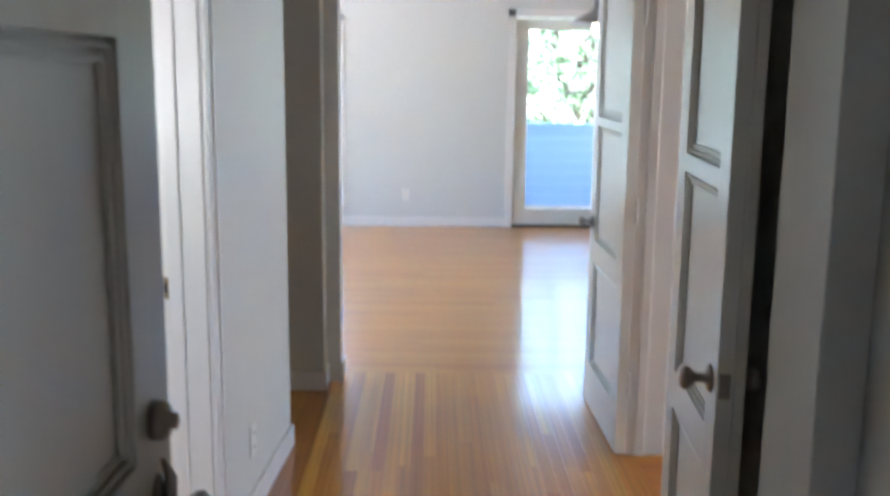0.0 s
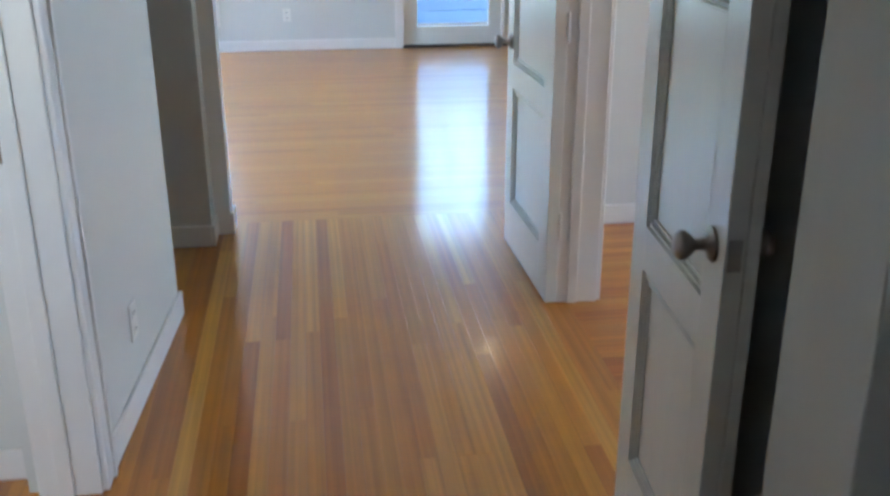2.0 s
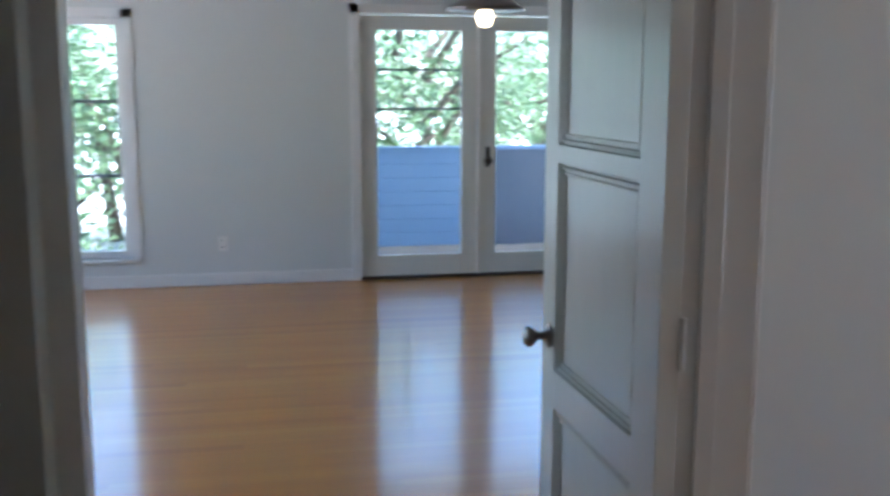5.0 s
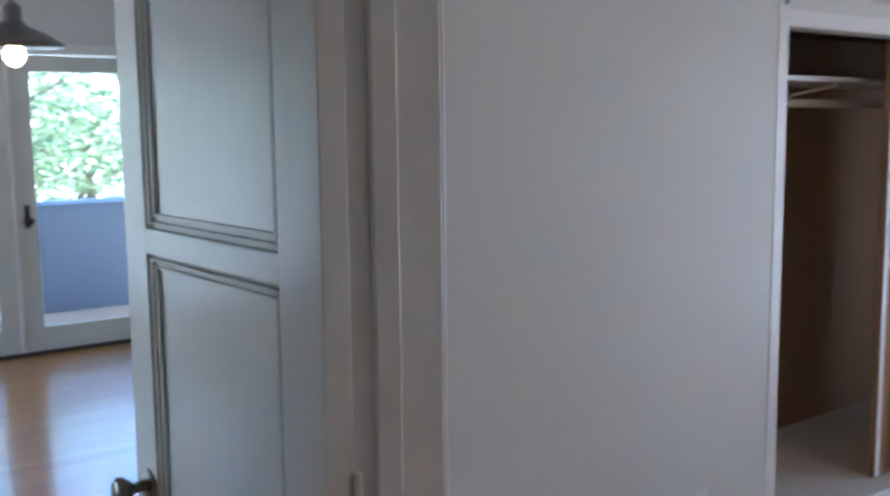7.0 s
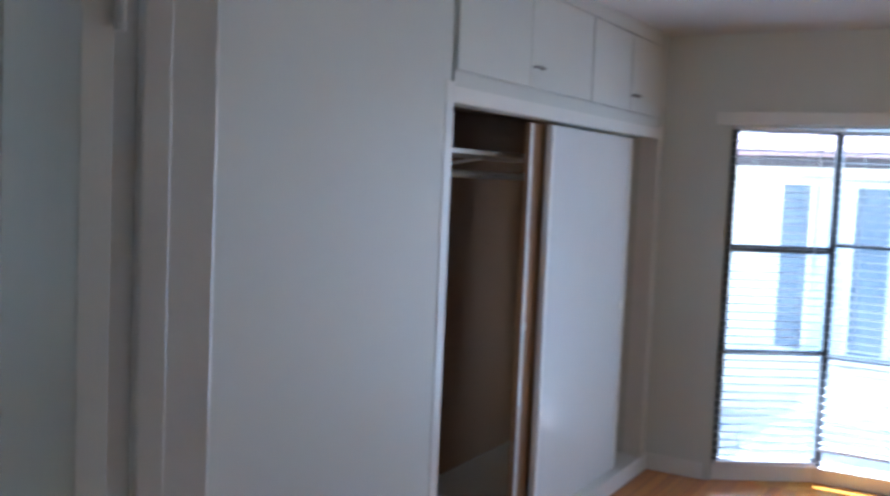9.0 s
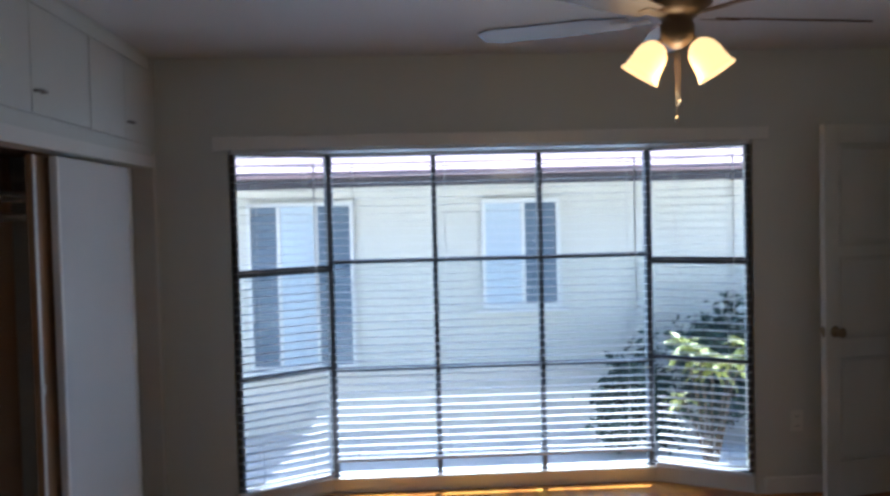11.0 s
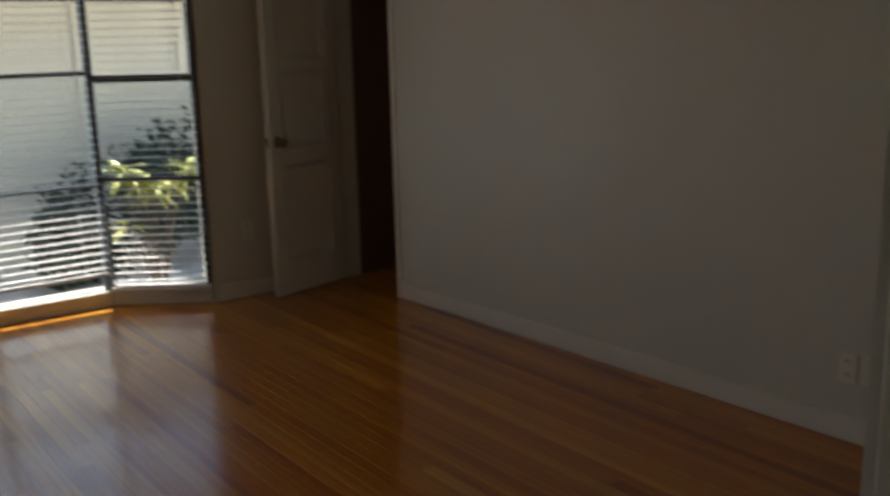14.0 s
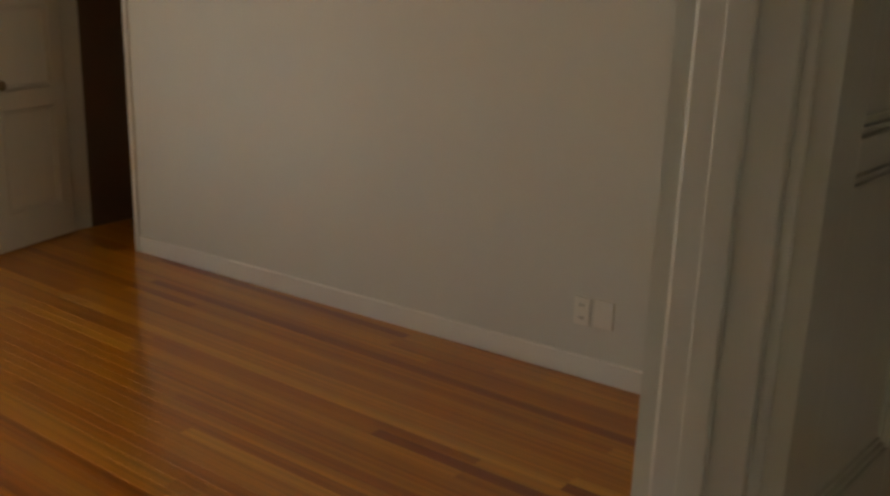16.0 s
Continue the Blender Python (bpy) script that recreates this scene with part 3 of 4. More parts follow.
def upper_cabinet(x0, x1, split, knob_at):
    c = thing("overhead_cabinet", pose(x0, NY, 1.968), "white overhead cabinet with plain doors and a small knob", "cabinet", "cabinets above the closet")
    w = x1 - x0
    part("body", boxes((0.0, w, 0.006, 0.5, 0, 0.39)), M_WALL, c)
    for a, b in ((0, split - x0), (split - x0, w)):
        d = part("cabinet_door", boxes((a + 0.003, b - 0.003, -0.006, 0.0055, 0.005, 0.386), bevel=0.002), M_WALL, c)
        if a <= knob_at - x0 < b:
            part("handle", tube([(knob_at - x0 - 0.035, -0.006, 0.085), (knob_at - x0 - 0.03, -0.030, 0.085), (knob_at - x0 + 0.03, -0.030, 0.085), (knob_at - x0 + 0.035, -0.006, 0.085)], 0.005, 8), M_NICKEL, d, "small metal bar handle", smooth=True)
    return c


upper_cabinet(2.81, 4.06, 3.40, 3.46)
upper_cabinet(4.066, 5.10, 4.59, 4.65)

# ---- glazed doors of the living room ----
def glazed_door(x0, x1, label, bars, handle_side):
    d = thing("glazed_door", pose(x0, FY + 0.05, 0.02), label, "door", "glazed balcony doors")
    w, h = x1 - x0, 2.03
    s, bt, tp = 0.125, 0.165, 0.11
    part("leaf_frame", boxes((0, s, -0.02, 0.02, 0, h), (w - s, w, -0.02, 0.02, 0, h), (s, w - s, -0.02, 0.02, 0, bt), (s, w - s, -0.02, 0.02, h - tp, h), bevel=0.003), M_DOOR, d)
    g = part("pane", boxes((s, w - s, -0.003, 0.003, bt, h - tp)), M_GLASS, d)
    g.visible_shadow = False
    for z in bars:
        part("glazing_bar", boxes((s, w - s, -0.008, 0.008, z - 0.009, z + 0.009), bevel=0.002), M_FRAME, d)
    if handle_side is not None:
        part("lock_plate", boxes((handle_side - 0.018, handle_side + 0.018, -0.024, -0.0205, 0.86, 1.02), bevel=0.002), M_BRONZE, d, "dark lock plate")
        knob(d, M_BRONZE, (handle_side, -0.024, 0.91), -1)
    return d


glazed_door(0.585, 1.505, "white glazed balcony door with clear glass", [1.32, 1.62], None)
glazed_door(1.535, 2.455, "white glazed balcony door with a dark lock", [], 0.06)
structure("door_frame_balcony", boxes((0.50, 0.58, FY - 0.018, FY + 0.1, 0, 2.13), (2.46, 2.54, FY - 0.018, FY + 0.1, 0, 2.13), (0.50, 2.54, FY - 0.018, FY + 0.1, 2.062, 2.13), (1.507, 1.533, FY + 0.01, FY + 0.1, 0, 2.062), bevel=0.004), M_TRIM, "white trim round the glazed doors")
structure("door_threshold", boxes((0.57, 2.47, FY - 0.02, FY + 0.16, -0.1, 0.021), bevel=0.004), M_RUBBER, "dark worn door threshold")
lw = thing("window_4", pose(-2.9, FY + 0.06, 0), "tall white living room window", "window")
lw["kind"] = "structure"
part("window_frame", boxes((0, 0.05, -0.03, 0.03, 0.23, 2.0), (1.69, 1.74, -0.03, 0.03, 0.23, 2.0), (0.05, 1.69, -0.03, 0.03, 0.23, 0.28), (0.05, 1.69, -0.03, 0.03, 1.95, 2.0), (0.85, 0.89, -0.03, 0.03, 0.28, 1.95), bevel=0.003), M_TRIM, lw)
for z in (0.85, 1.4):
    part("glazing_bar", boxes((0.05, 1.69, -0.012, 0.012, z - 0.012, z + 0.012)), M_FRAME, lw)
part("pane", boxes((0.05, 1.69, -0.003, 0.003, 0.28, 1.95)), M_GLASS, lw).visible_shadow = False
part("window_sill", boxes((-0.05, 1.79, -0.11, 0.03, 0.20, 0.23), bevel=0.005), M_TRIM, lw)
# frame of the added west opening, never in view
structure("added_window_frame", boxes((LIVX0 - 0.09, LIVX0 - 0.03, 5.0, 5.05, 0.6, 2.05), (LIVX0 - 0.09, LIVX0 - 0.03, 7.55, 7.6, 0.6, 2.05), (LIVX0 - 0.09, LIVX0 - 0.03, 5.05, 7.55, 0.6, 0.65), (LIVX0 - 0.09, LIVX0 - 0.03, 5.05, 7.55, 2.0, 2.05), bevel=0.003), M_TRIM, "white frame of an added, unseen window opening")
structure("window_trim_living", boxes((-2.97, -2.9, FY - 0.016, FY, 0.23, 2.07), (-1.16, -1.09, FY - 0.016, FY, 0.23, 2.07), (-2.97, -1.09, FY - 0.016, FY, 2.002, 2.07), bevel=0.003), M_TRIM, "white window trim")

# ---- barn pendant lamp of the living room ----
lamp = thing("pendant_lamp", pose(0.93, 6.16, 1.80), "grey-brown metal barn pendant lamp with a lit warm bulb", "lamp")
part("shade", lathe([(0.20, 0.085), (0.185, 0.10), (0.13, 0.135), (0.06, 0.165), (0.035, 0.19), (0.035, 0.24), (0.02, 0.26), (0.02, 0.25), (0.03, 0.185), (0.055, 0.16), (0.125, 0.13), (0.18, 0.096), (0.196, 0.083)]), M_PEWTER, lamp, "grey-brown metal shade", smooth=True)
part("bulb", lathe([(0.001, 0.0), (0.025, 0.008), (0.042, 0.035), (0.042, 0.06), (0.028, 0.095), (0.016, 0.12), (0.016, 0.16)]), M_BULB, lamp, "glowing warm bulb", smooth=True)
part("stem", tube([(0, 0, 0.25), (0, 0, CEIL + 0.02 - 1.80)], 0.008, 8), M_BRONZE, lamp)
part("canopy", lathe([(0.06, CEIL + 0.02 - 1.802), (0.055, CEIL - 1.80), (0.02, CEIL - 1.815)]), M_BRONZE, lamp, smooth=True)

# ---- ceiling fan of the bedroom ----
FANX, FANY = 3.19, 1.635
fan = thing("ceiling_fan", pose(FANX, FANY, CEIL), "dark ceiling fan with lit frosted glass shades", "fan")
part("canopy", lathe([(0.07, -0.001), (0.065, -0.03), (0.03, -0.055)]), M_DARKFAN, fan, smooth=True)
part("motor", lathe([(0.02, -0.045), (0.022, -0.085), (0.085, -0.095), (0.118, -0.125), (0.115, -0.165), (0.075, -0.195), (0.050, -0.215), (0.058, -0.235), (0.055, -0.275), (0.030, -0.30), (0.014, -0.31)]), M_DARKFAN, fan, "dark bronze motor housing", smooth=True)
for i in range(5):
    bl = bmesh.new()
    pts = [(0.16, -0.045), (0.32, -0.062), (0.65, -0.066), (0.70, -0.04), (0.70, 0.04), (0.65, 0.066), (0.32, 0.062), (0.16, 0.045)]
    lo, hi = [bl.verts.new((x, y, -0.003)) for x, y in pts], [bl.verts.new((x, y, 0.003)) for x, y in pts]
    bl.faces.new(hi)
    bl.faces.new(lo[::-1])
    for k in range(8):
        bl.faces.new((lo[k], lo[(k + 1) % 8], hi[(k + 1) % 8], hi[k]))
    b = part("blade", bl, M_BLADE, fan, "dark wooden fan blade")
    b.matrix_local = pose(0, 0, -0.205, 0, 0, -9.5 + 72 * i) @ pose(0, 0, 0, 12, 0, 0)
    part("blade_iron", boxes((0.09, 0.22, -0.018, 0.018, -0.006, -0.003), bevel=0.001), M_DARKFAN, b)
for i in range(2):
    a = radians(72 + 180 * i)
    m = pose(0, 0, -0.285, 0, 0, math.degrees(a)) @ pose(0.060, 0, 0, 0, -32, 0) @ pose(0, 0, 0, 180, 0, 0)
    s = part("shade", lathe([(0.020, 0.0), (0.034, 0.010), (0.049, 0.030), (0.056, 0.055), (0.058, 0.085), (0.062, 0.108), (0.070, 0.126), (0.067, 0.127), (0.058, 0.108), (0.054, 0.085), (0.052, 0.055), (0.045, 0.032), (0.02, 0.014)]), M_SHADE, fan, "frosted bell glass shade, lit", smooth=True)
    s.matrix_local = m @ pose(0, 0, 0, 0, 0, 0)
    part("arm", tube([(0, 0, -0.265), (0.04 * math.cos(a), 0.04 * math.sin(a), -0.265), (0.062 * math.cos(a), 0.062 * math.sin(a), -0.285)], 0.009, 8), M_DARKFAN, fan, smooth=True)
for i, (x, l) in enumerate(((0.02, 0.22), (-0.02, 0.17))):
    c = part("pull_chain", tube([(x, 0, -0.31), (x, 0, -0.31 - l)], 0.0008, 5), M_BRASS, fan)
    part("pull_bob", lathe([(0.001, -0.33 - l), (0.006, -0.325 - l), (0.005, -0.31 - l), (0.001, -0.308 - l)], "Z", 10), M_BRASS, c, smooth=True).matrix_local = pose(x, 0, 0)
fan_light = bpy.data.lights.new("fan_bulbs", "POINT")
fan_light.energy, fan_light.color, fan_light.shadow_soft_size = 1.3, (1.0, 0.72, 0.40), 0.08
new("fan_bulbs", fan_light).location = (FANX, FANY, CEIL - 0.46)


# ---- outlets and plates ----
def outlet(m, label, slots=True, w=0.07, h=0.115):
    """Wall plate in local x-z, facing local -y."""
    o = thing("wall_outlet", m, label, "outlet")
    part("plate", boxes((-w / 2, w / 2, -0.006, 0, -h / 2, h / 2), bevel=0.002), M_PLATE, o)
    if slots:
        for z in (-0.026, 0.026):
            f = part("socket", boxes((-0.017, 0.017, -0.0085, -0.0062, z - 0.014, z + 0.014), bevel=0.001), M_PLATE, o)
            for x in (-0.007, 0.007):
                part("slot", boxes((x - 0.0015, x + 0.0015, -0.009, -0.0086, z - 0.006, z + 0.006)), M_HOLE, f)
    return o


outlet(SOUTH @ pose(1.828 - 4.575, 0, 0.278, 0, 0, 180), "ivory double socket on the bedroom wall")
outlet(SOUTH @ pose(1.734 - 4.575, 0, 0.283, 0, 0, 180), "blank ivory wall plate beside a socket", False, 0.085, 0.115)
structure("door_trim_closet", boxes((4.545, 4.577, SY - 0.13, SY + 0.016, 0, 2.05), (4.577, EX, SY - 0.004, SY + 0.016, 2.03, 2.07), bevel=0.003), M_TRIM, "narrow white door trim")
outlet(pose(EX, 0.40, 0.40, 0, 0, -90), "white double socket beside the window")
outlet(pose(2.40, NY, 0.30), "plain white wall plate low on the bedroom wall", False)
outlet(pose(1.95, NY, 0.27), "white double socket low on the bedroom wall")
outlet(LEFT @ pose(0, 0.46, 0.275, 0, 0, 90), "white double socket low on the hall wall")
outlet(pose(-0.49, FY, 0.32), "white double socket on the living room wall")

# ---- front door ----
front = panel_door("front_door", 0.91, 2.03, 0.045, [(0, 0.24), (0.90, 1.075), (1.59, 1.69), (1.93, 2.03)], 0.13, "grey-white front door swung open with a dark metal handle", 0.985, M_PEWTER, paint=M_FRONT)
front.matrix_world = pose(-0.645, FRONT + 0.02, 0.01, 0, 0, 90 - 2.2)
part("deadbolt", lathe([(0.026, 0), (0.026, 0.012), (0.021, 0.02), (0.012, 0.022), (0.011, 0.03), (0.001, 0.031)], "Y"), M_PEWTER, front, "round pewter-coloured deadbolt", smooth=True).matrix_local = pose(0.846, -0.0225, 1.11, 0, 0, 180)
part("pull_handle", tube([(0.852, -0.030, 1.055), (0.852, -0.040, 1.03), (0.852, -0.036, 0.98), (0.852, -0.05, 0.93), (0.845, -0.075, 0.88), (0.842, -0.078, 0.82), (0.845, -0.06, 0.765), (0.850, -0.030, 0.745)], [0.003, 0.008, 0.010, 0.007, 0.006, 0.006, 0.0065, 0.008], 10), M_PEWTER, front, "curved worn metal pull", smooth=True)
part("escutcheon", lathe([(0.030, 0), (0.030, 0.004), (0.024, 0.008), (0.001, 0.009)], "Y"), M_PEWTER, front, "oval metal back plate", smooth=True).matrix_local = pose(0.850, -0.0225, 0.985, 0, 0, 180) @ Matrix.Diagonal((0.8, 1, 1.7, 1))
part("pull_foot", boxes((0.838, 0.862, -0.034, -0.0228, 0.715, 0.752), bevel=0.003), M_PEWTER, front)
structure("door_frame_front", boxes((-0.69, -0.66, FRONT - 0.14, FRONT, 0, 2.08), (0.22, 0.25, FRONT - 0.14, FRONT, 0, 2.08), (-0.66, 0.22, FRONT - 0.14, FRONT, 2.045, 2.08), bevel=0.003), M_TRIM, "white front door frame")
strike = thing("strike_plate", pose(LX - 0.118, 1.949, 0.93), "small worn metal strike plate in the door jamb", "strike plate")
part("plate", boxes((-0.02, 0.02, -0.003, 0.0015, -0.032, 0.032), bevel=0.001), M_BRASS, strike)
part("latch_hole", boxes((-0.008, 0.008, -0.0036, -0.0031, -0.014, 0.014)), M_HOLE, strike)

# ---- outside ----
structure("ground", boxes((-60, 80, -60, 80, -0.7, -0.5)), M_GROUND, "pale gravelly ground")
structure("porch", boxes((-1.0, 1.4, -2.4, FRONT - 0.14, -0.5, -0.02)), M_DECK, "porch floor before the entrance")
# unseen enclosure added to darken the hall; its side opening lights the front door
structure("porch_light_block", boxes((-1.1, -1.0, -2.4, FRONT - 0.14, -0.5, CEIL), (1.4, 1.5, -2.4, -2.0, -0.5, CEIL), (1.4, 1.5, -0.9, FRONT - 0.14, -0.5, CEIL), (1.4, 1.5, -2.0, -0.9, -0.5, 1.0), (1.4, 1.5, -2.0, -0.9, 2.0, CEIL), (-1.1, 1.5, -2.4, FRONT - 0.14, CEIL, CEIL + 0.1), (-1.1, 1.5, -2.5, -2.4, -0.5, CEIL)), M_FASCIA, "unseen dark porch enclosure added to hold daylight off the hall")
structure("balcony_floor", boxes((-0.75, 3.8, FY + 0.16, FY + 1.9, -0.14, -0.03)), M_DECK, "balcony deck")
# roof and side wall are added out of view to keep sun off the parapet
structure("balcony_shade_roof", boxes((-0.85, 3.9, FY + 0.16, FY + 2.0, 2.55, 2.7)), M_STUCCO, "unseen roof added to shade the balcony")
structure("balcony_shade_wall", boxes((3.8, 3.9, FY + 0.16, FY + 2.0, -0.14, 2.55)), M_STUCCO, "unseen side wall added to shade the balcony")
rail = thing("balcony_parapet", pose(0, FY + 1.75, -0.03), "blue-grey boarded balcony parapet", "parapet")
part("cap", boxes((-0.7, 3.8, -0.06, 0.06, 0.94, 0.975), bevel=0.005), M_SIDING, rail)
for i in range(7):
    z = 0.01 + i * 0.133
    part("board", boxes((-0.7, 1.85, -0.026, 0.018, z, z + 0.1325), bevel=0.009), M_SIDING, rail)
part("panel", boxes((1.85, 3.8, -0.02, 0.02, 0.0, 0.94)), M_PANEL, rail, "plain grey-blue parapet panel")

house = thing("neighbour_house", pose(9.3, 2.0, -0.5), "beige stucco bungalow with a shingled roof", "house")
part("wall", boxes((0, 0.2, -9, 12, 0, 2.52)), M_STUCCO, house)
part("soffit", boxes((-0.55, 0.2, -9.3, 12.3, 2.37, 2.40)), M_STUCCO, house)
part("fascia", boxes((-0.60, -0.55, -9.3, 12.3, 2.325, 2.43)), M_FASCIA, house)
roof_part = part("roof", boxes((-0.02, 4.6, -9.3, 12.3, -0.03, 0.0)), M_SHINGLE, house)
roof_part.matrix_local = pose(-0.62, 0, 2.45, 0, -20, 0)
for i in range(18):
    bmr = boxes((0.0, 0.262, -9.3, 12.3, 0.002, 0.016))
    s = part("shingle_course", bmr, M_SHINGLE, roof_part)
    s.matrix_local = pose(i * 0.25, 0, 0.002, 0, 2.2, 0)


def house_window(y0, y1, z0, z1, posts, drawn):
    """White-framed window of the neighbour; posts are the plan places of its uprights, drawn the stretches with a curtain."""
    w = part("window", boxes((-0.03, 0.0, y0, y1, z0, z1)), M_NWIN, house, "white-framed sliding window")
    f = 0.04
    ups = [(-0.055, -0.031, p - 0.02, p + 0.02, z0, z1) for p in posts]
    part("frame", boxes((-0.06, -0.031, y0 - f, y0, z0 - f, z1 + f), (-0.06, -0.031, y1, y1 + f, z0 - f, z1 + f), (-0.06, -0.031, y0, y1, z0 - f, z0), (-0.06, -0.031, y0, y1, z1, z1 + f), *ups, bevel=0.004), M_TRIM, w)
    part("sill", boxes((-0.10, -0.031, y0 - 0.1, y1 + 0.1, z0 - f - 0.04, z0 - f - 0.001), bevel=0.004), M_TRIM, w)
    for a, b in drawn:
        part("curtain", boxes((-0.036, -0.032, a, b, z0, z1)), M_CURTAIN, w, "pale drawn curtain")


house_window(-0.98, -0.30, 1.19, 2.16, [-0.66], [(-0.64, -0.30)])
house_window(0.99, 1.92, 0.66, 2.17, [1.31, 1.66], [(1.33, 1.64)])
structure("backdrop_hedge_ground", boxes((-30, 30, FY + 3.0, FY + 30, -2.6, -2.4)), M_GROUND, "slope beyond the balcony")


def leaf_mesh(name, n, radius, size, material, seed, squash=1.0, long=2.0):
    """A loose cloud of small folded leaves."""
    rnd = random.Random(seed)
    verts, faces = [], []
    clumps = [(Vector((rnd.gauss(0, 0.45), rnd.gauss(0, 0.45), rnd.gauss(0, 0.42) * squash)) * radius, rnd.uniform(0.16, 0.36) * radius) for _ in range(max(6, n // 60))]
    for i in range(n):
        c, r = rnd.choice(clumps)
        p = c + Vector((rnd.gauss(0, 1), rnd.gauss(0, 1), rnd.gauss(0, 1))) * r * 0.6
        a = Vector((rnd.gauss(0, 1), rnd.gauss(0, 1), rnd.gauss(-0.2, 0.7))).normalized()
        b = a.orthogonal().normalized()
        b.rotate(Matrix.Rotation(rnd.uniform(0, 6.28), 3, a))
        s = size * rnd.uniform(0.6, 1.3)
        k = len(verts)
        up = a.cross(b) * s * 0.15
        verts += [p, p + a * s * 0.5 * long * 0.5 + b * s * 0.25 + up, p + a * s * long * 0.5, p + a * s * 0.5 * long * 0.5 - b * s * 0.25 + up]
        faces += [(k, k + 1, k + 2), (k, k + 2, k + 3)]
    me = bpy.data.meshes.new(name)
    me.from_pydata([tuple(v) for v in verts], [], faces)
    me.materials.append(material)
    return me


def tree(x, y, z, h, r, seed, material, label):
    rnd = random.Random(seed)
    t = thing("tree", pose(x, y, z), label, "tree", "trees beyond the balcony")
    pts = [(0, 0, 0)] + [(rnd.uniform(-0.15, 0.15) * k, rnd.uniform(-0.15, 0.15) * k, h * k / 4) for k in range(1, 5)]
    part("trunk", tube(pts, [0.14, 0.12, 0.10, 0.07, 0.03], 8), M_BARK, t)
    for i in range(5):
        a = rnd.uniform(0, 6.28)
        z0 = h * rnd.uniform(0.45, 0.8)
        part("limb", tube([(0, 0, z0), (0.35 * r * math.cos(a), 0.35 * r * math.sin(a), z0 + 0.35 * r), (0.8 * r * math.cos(a), 0.8 * r * math.sin(a), z0 + 0.6 * r)], [0.06, 0.04, 0.015], 6), M_BARK, t)
    c = new("crown", leaf_mesh("crown", 4200, r * 1.25, 0.125, material, seed, 0.85))
    c.parent = t
    c.matrix_local = pose(0, 0, h * 0.82)
    return t


_r = random.Random(5)
for i in range(11):
    tree(-6.5 + i * 1.25 + _r.uniform(-0.4, 0.4), FY + 4.5 + _r.uniform(0, 4.5), -2.4, _r.uniform(3.2, 5.6), _r.uniform(1.3, 1.9), 20 + i, M_LEAF, "leafy green garden tree with a loose crown")


def shrub(x, y, z, r, n, size, material, seed, label, long=2.0, lift=0.0):
    s = thing("shrub", pose(x, y, z), label, "shrub", "shrubs below the window")
    rnd = random.Random(seed)
    for i in range(4):
        a = rnd.uniform(0, 6.28)
        part("stem", tube([(0, 0, -lift), (0.15 * r * math.cos(a), 0.15 * r * math.sin(a), r * 0.7), (0.45 * r * math.cos(a), 0.45 * r * math.sin(a), r * 1.3)], [0.02, 0.014, 0.006], 6), M_BARK, s)
    c = new("foliage", leaf_mesh("foliage", n, r, size, material, seed, 1.0, long))
    c.parent = s
    c.matrix_local = pose(0, 0, r * 1.05)
    return s


for fx, fy, fz, fs in ((0.6, 13.0, -1.0, 31), (2.4, 13.4, -0.9, 32), (3.0, 14.2, -0.6, 33), (-2.2, 13.2, -1.0, 34)):
    shrub(fx, fy, fz - 1.0, 0.8, 260, 0.13, M_FLOWER, fs, "garden shrub with red blossom")
shrub(8.35, 0.52, -0.5, 0.34, 3000, 0.09, M_LEAF2, 3, "dark green leafy shrub")
shrub(8.6, -0.45, -0.42, 0.50, 4200, 0.09, M_LEAF2, 4, "tall dark green shrub beside the house")


def rosette_shrub(x, y, z, heads, seed):
    """Slender stems that end in rosettes of long arching leaves."""
    rnd = random.Random(seed)
    s = thing("rosette_shrub", pose(x, y, z), "bright yellow-green shrub with rosettes of long leaves", "shrub")
    for dx, dy, h, n in heads:
        part("stem", tube([(0.1 * dx, 0.1 * dy, 0), (0.5 * dx, 0.5 * dy, h * 0.6), (dx, dy, h)], [0.016, 0.012, 0.008], 6), M_BARK, s)
        verts, faces = [], []
        for i in range(n):
            a = rnd.uniform(0, 6.28)
            up = rnd.uniform(-0.35, 0.9)
            L, wd = rnd.uniform(0.14, 0.23), rnd.uniform(0.014, 0.022)
            d = Vector((math.cos(a), math.sin(a), 0))
            side = Vector((-d.y, d.x, 0))
            base = Vector((dx, dy, h + rnd.uniform(-0.05, 0.02)))
            k = len(verts)
            for u, w in ((0.0, 0.35), (0.35, 1.0), (0.7, 0.8), (1.0, 0.05)):
                c = base + d * (L * u) + Vector((0, 0, L * (up * u - 0.55 * u * u)))
                verts += [c + side * wd * w, c + Vector((0, 0, -0.3 * wd * w)), c - side * wd * w]
            for q in range(3):
                for e in range(2):
                    m = k + q * 3 + e
                    faces.append((m, m + 1, m + 4, m + 3))
        me = bpy.data.meshes.new("rosette")
        me.from_pydata([tuple(v) for v in verts], [], faces)
        me.materials.append(M_LEAF3)
        new("rosette", me).parent = s
    return s


rosette_shrub(7.4, 0.15, -0.5, [(0.0, 0.20, 1.02, 46), (-0.05, 0.10, 0.93, 30), (0.03, -0.03, 0.86, 34), (0.0, -0.30, 1.02, 30), (0.05, -0.20, 0.90, 22), (-0.03, 0.24, 0.62, 10)], 6)


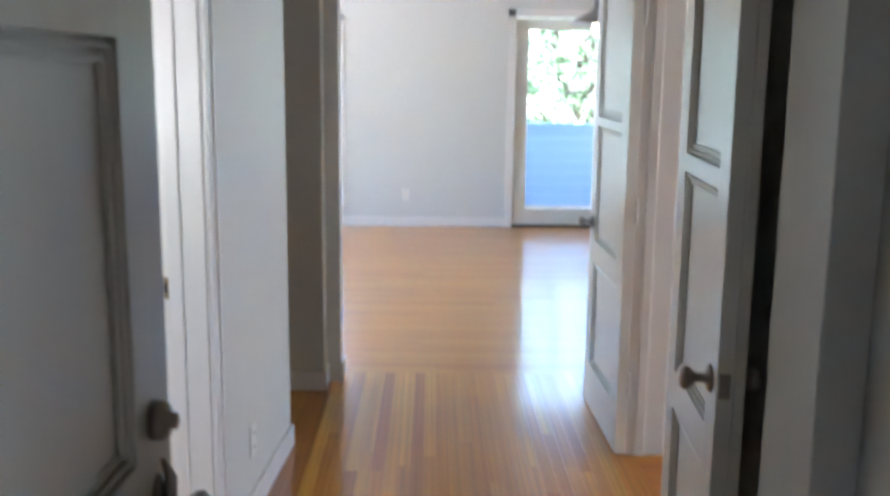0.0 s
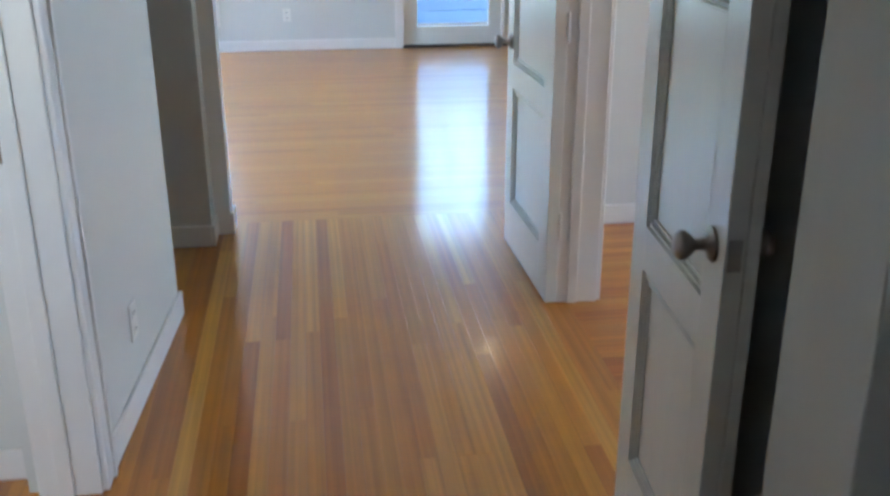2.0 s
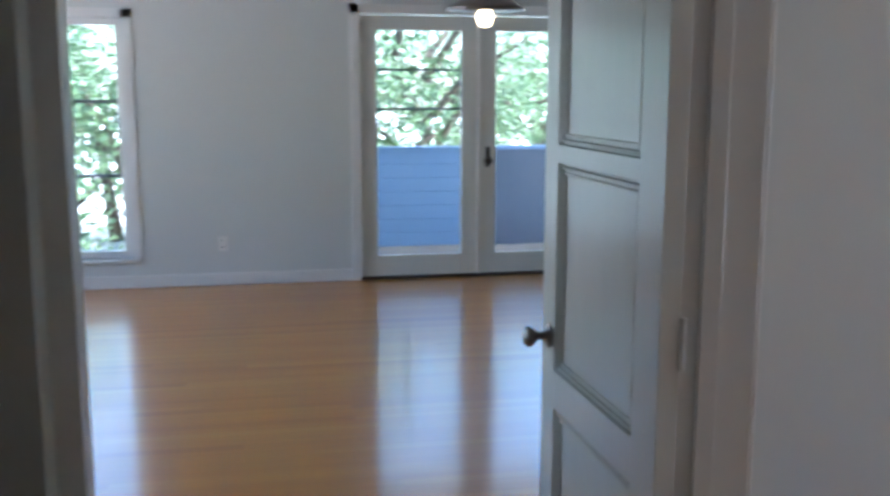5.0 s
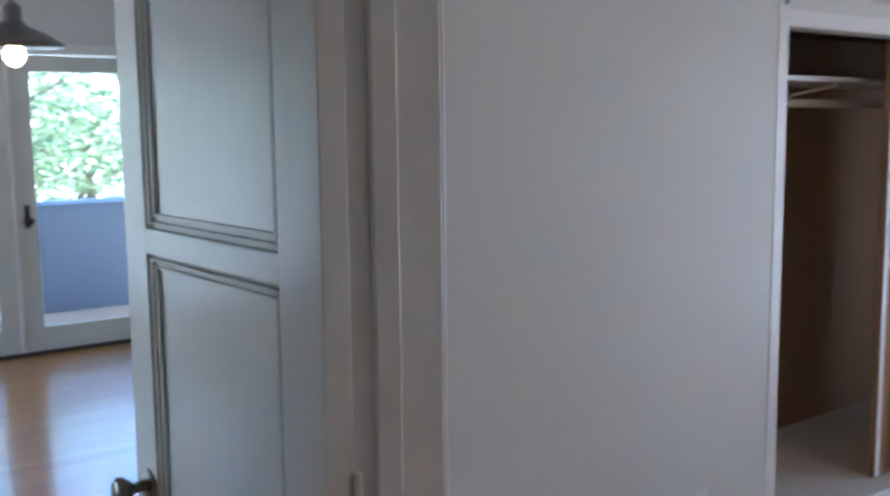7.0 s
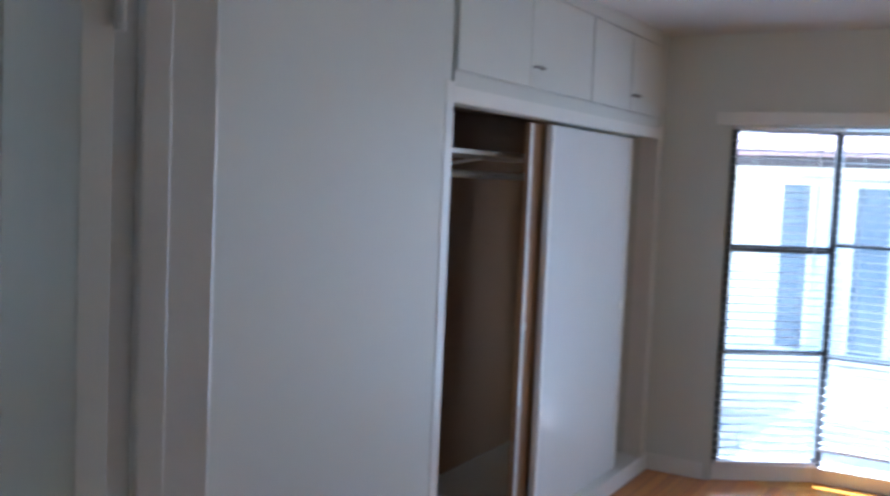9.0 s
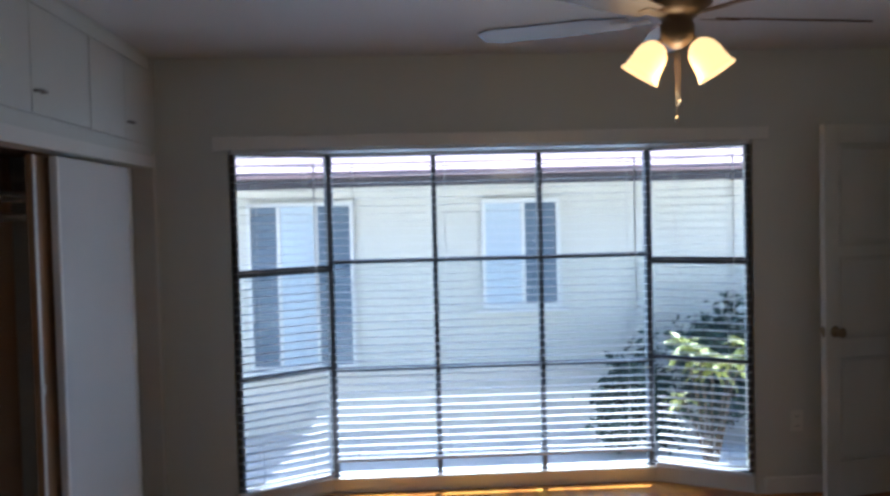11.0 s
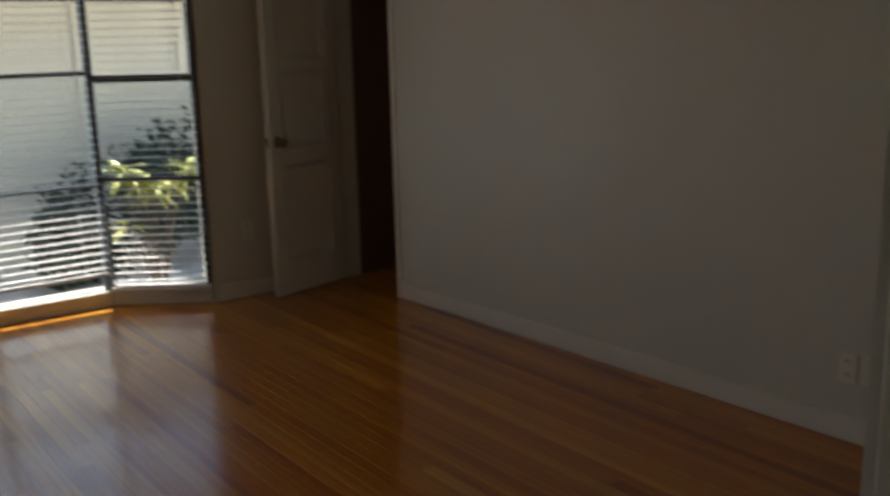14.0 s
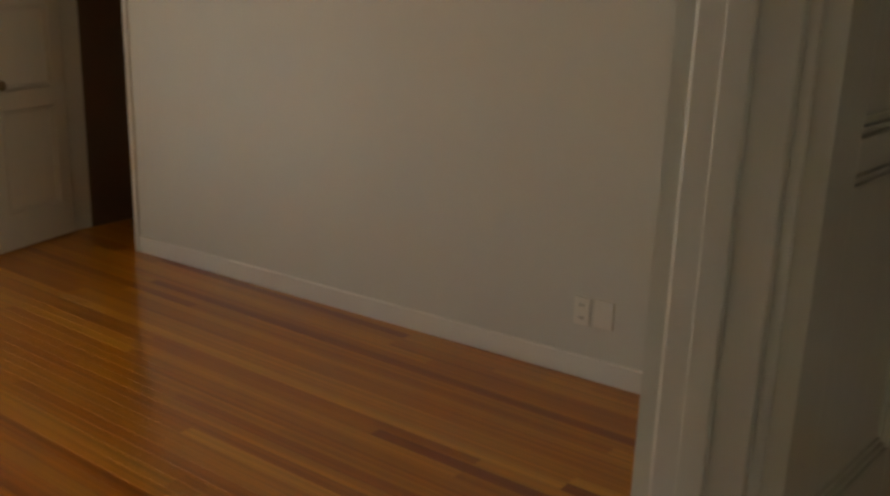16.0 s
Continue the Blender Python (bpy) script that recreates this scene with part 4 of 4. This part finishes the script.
# ---- floors: boards last ----
def plank_floor(name, x0, x1, y0, y1, along, width, label, near, seed, boards):
    """Strip floor of staggered boards; the stretch near (x0, x1, y0, y1) is made of boards of their own."""
    rnd = random.Random(seed)
    base = structure(name, boxes((x0, x1, y0, y1, -0.06, -0.016)), M_SUB, label)
    lengths = (1.2, 1.7, 2.2, 2.8)
    meshes = {}

    def board_mesh(L, w):
        key = (round(L, 3), round(w, 3))
        if key not in meshes:
            e = 0.00025
            bm = bmesh.new()
            lo = [bm.verts.new((sx * (L / 2 - 0.0001), sy * (w / 2 - 0.00012), -0.017)) for sx, sy in ((-1, -1), (1, -1), (1, 1), (-1, 1))]
            mi = [bm.verts.new((sx * (L / 2 - 0.0001), sy * (w / 2 - 0.00012), -0.0003)) for sx, sy in ((-1, -1), (1, -1), (1, 1), (-1, 1))]
            hi = [bm.verts.new((sx * (L / 2 - 0.0001 - e), sy * (w / 2 - 0.00012 - e), 0.0)) for sx, sy in ((-1, -1), (1, -1), (1, 1), (-1, 1))]
            bm.faces.new(hi)
            for a, b in ((lo, mi), (mi, hi)):
                for i in range(4):
                    bm.faces.new((a[i], a[(i + 1) % 4], b[(i + 1) % 4], b[i]))
            me = bpy.data.meshes.new("board")
            bm.to_mesh(me)
            bm.free()
            me.materials.append(boards[0])
            meshes[key] = me
        return meshes[key]

    a0, a1, b0, b1 = (x0, x1, y0, y1) if along == "x" else (y0, y1, x0, x1)
    rows = int(round((b1 - b0) / width))
    w = (b1 - b0) / rows
    placed = []
    for r in range(rows):
        c = b0 + (r + 0.5) * w
        p = a0
        first = True
        while p < a1 - 1e-6:
            L = rnd.choice(lengths) if not first else rnd.choice((0.3, 0.55, 0.8, 1.1))
            first = False
            if p + L > a1 - 0.25:
                L = round(a1 - p, 3)
            placed.append((p + L / 2, c, L))
            p += L
    verts, faces = [], []
    count = 0
    for p, c, L in placed:
        x, y = (p, c) if along == "x" else (c, p)
        if near[0] <= x <= near[1] and near[2] <= y <= near[3] and count < 300:
            ob = new("board", board_mesh(L, w))
            ob.parent = base
            ob.matrix_local = pose(x, y, rnd.uniform(-0.00004, 0.00004), 0, 0, 0 if along == "x" else 90)
            count += 1
        else:
            k = len(verts)
            hl, hw, e = L / 2 - 0.0001, w / 2 - 0.0001, 0.0002
            dz = rnd.uniform(-0.00004, 0.00004)
            for z, i in ((-0.017, 0), (-0.0004, 0), (0.0, e)):
                for sx, sy in ((-1, -1), (1, -1), (1, 1), (-1, 1)):
                    u, v = sx * (hl - i), sy * (hw - i)
                    verts.append((x + u, y + v, z + dz) if along == "x" else (x - v, y + u, z + dz))
            faces.append((k + 8, k + 9, k + 10, k + 11))
            for q in (0, 4):
                for i in range(4):
                    j = (i + 1) % 4
                    faces.append((k + q + i, k + q + j, k + q + 4 + j, k + q + 4 + i))
    if verts:
        me = bpy.data.meshes.new("boards")
        me.from_pydata(verts, [], faces)
        me.materials.append(boards[1])
        rest = tagged(new("boards", me), "oak floor boards", kind="stuff")
        rest.parent = base
    return base


M_PLANKS_Y = wood_floor("oak_boards_across", True)
for n in M_PLANKS_Y.node_tree.nodes:
    if n.bl_idname == "ShaderNodeMapping":
        n.inputs["Scale"].default_value = (55.0, 0.5, 20.0)
plank_floor("floor_hall", -2.48, 0.62, FRONT, 4.06, "y", 0.052, "glossy honey-coloured oak strip floor", (-2.0, 0.72, -0.6, 4.06), 1, (M_PLANK, M_PLANKS_Y))
plank_floor("floor_bedroom", 0.62, EX + 0.1, -1.3, NY, "x", 0.052, "glossy honey-coloured oak strip floor", (0.5, 5.4, -1.4, 3.9), 2, (wood_floor("streaked_oak_board", False, 1.25, 0.86), wood_floor("streaked_oak_boards", True, 1.25, 0.86)))
plank_floor("floor_bay", EX + 0.1, EX + 0.37, 0.72, 3.38, "x", 0.052, "glossy honey-coloured oak strip floor in the bay", (5.0, 5.6, 0.7, 3.4), 4, (M_PLANK, M_PLANKS))
plank_floor("floor_living", LIVX0, LIVX1, 4.06, FY, "x", 0.056, "glossy honey-coloured oak strip floor", (-1.9, 2.7, 4.06, 8.9), 3, (wood_floor("even_oak_board", False, 0.35), wood_floor("even_oak_boards", True, 0.35)))
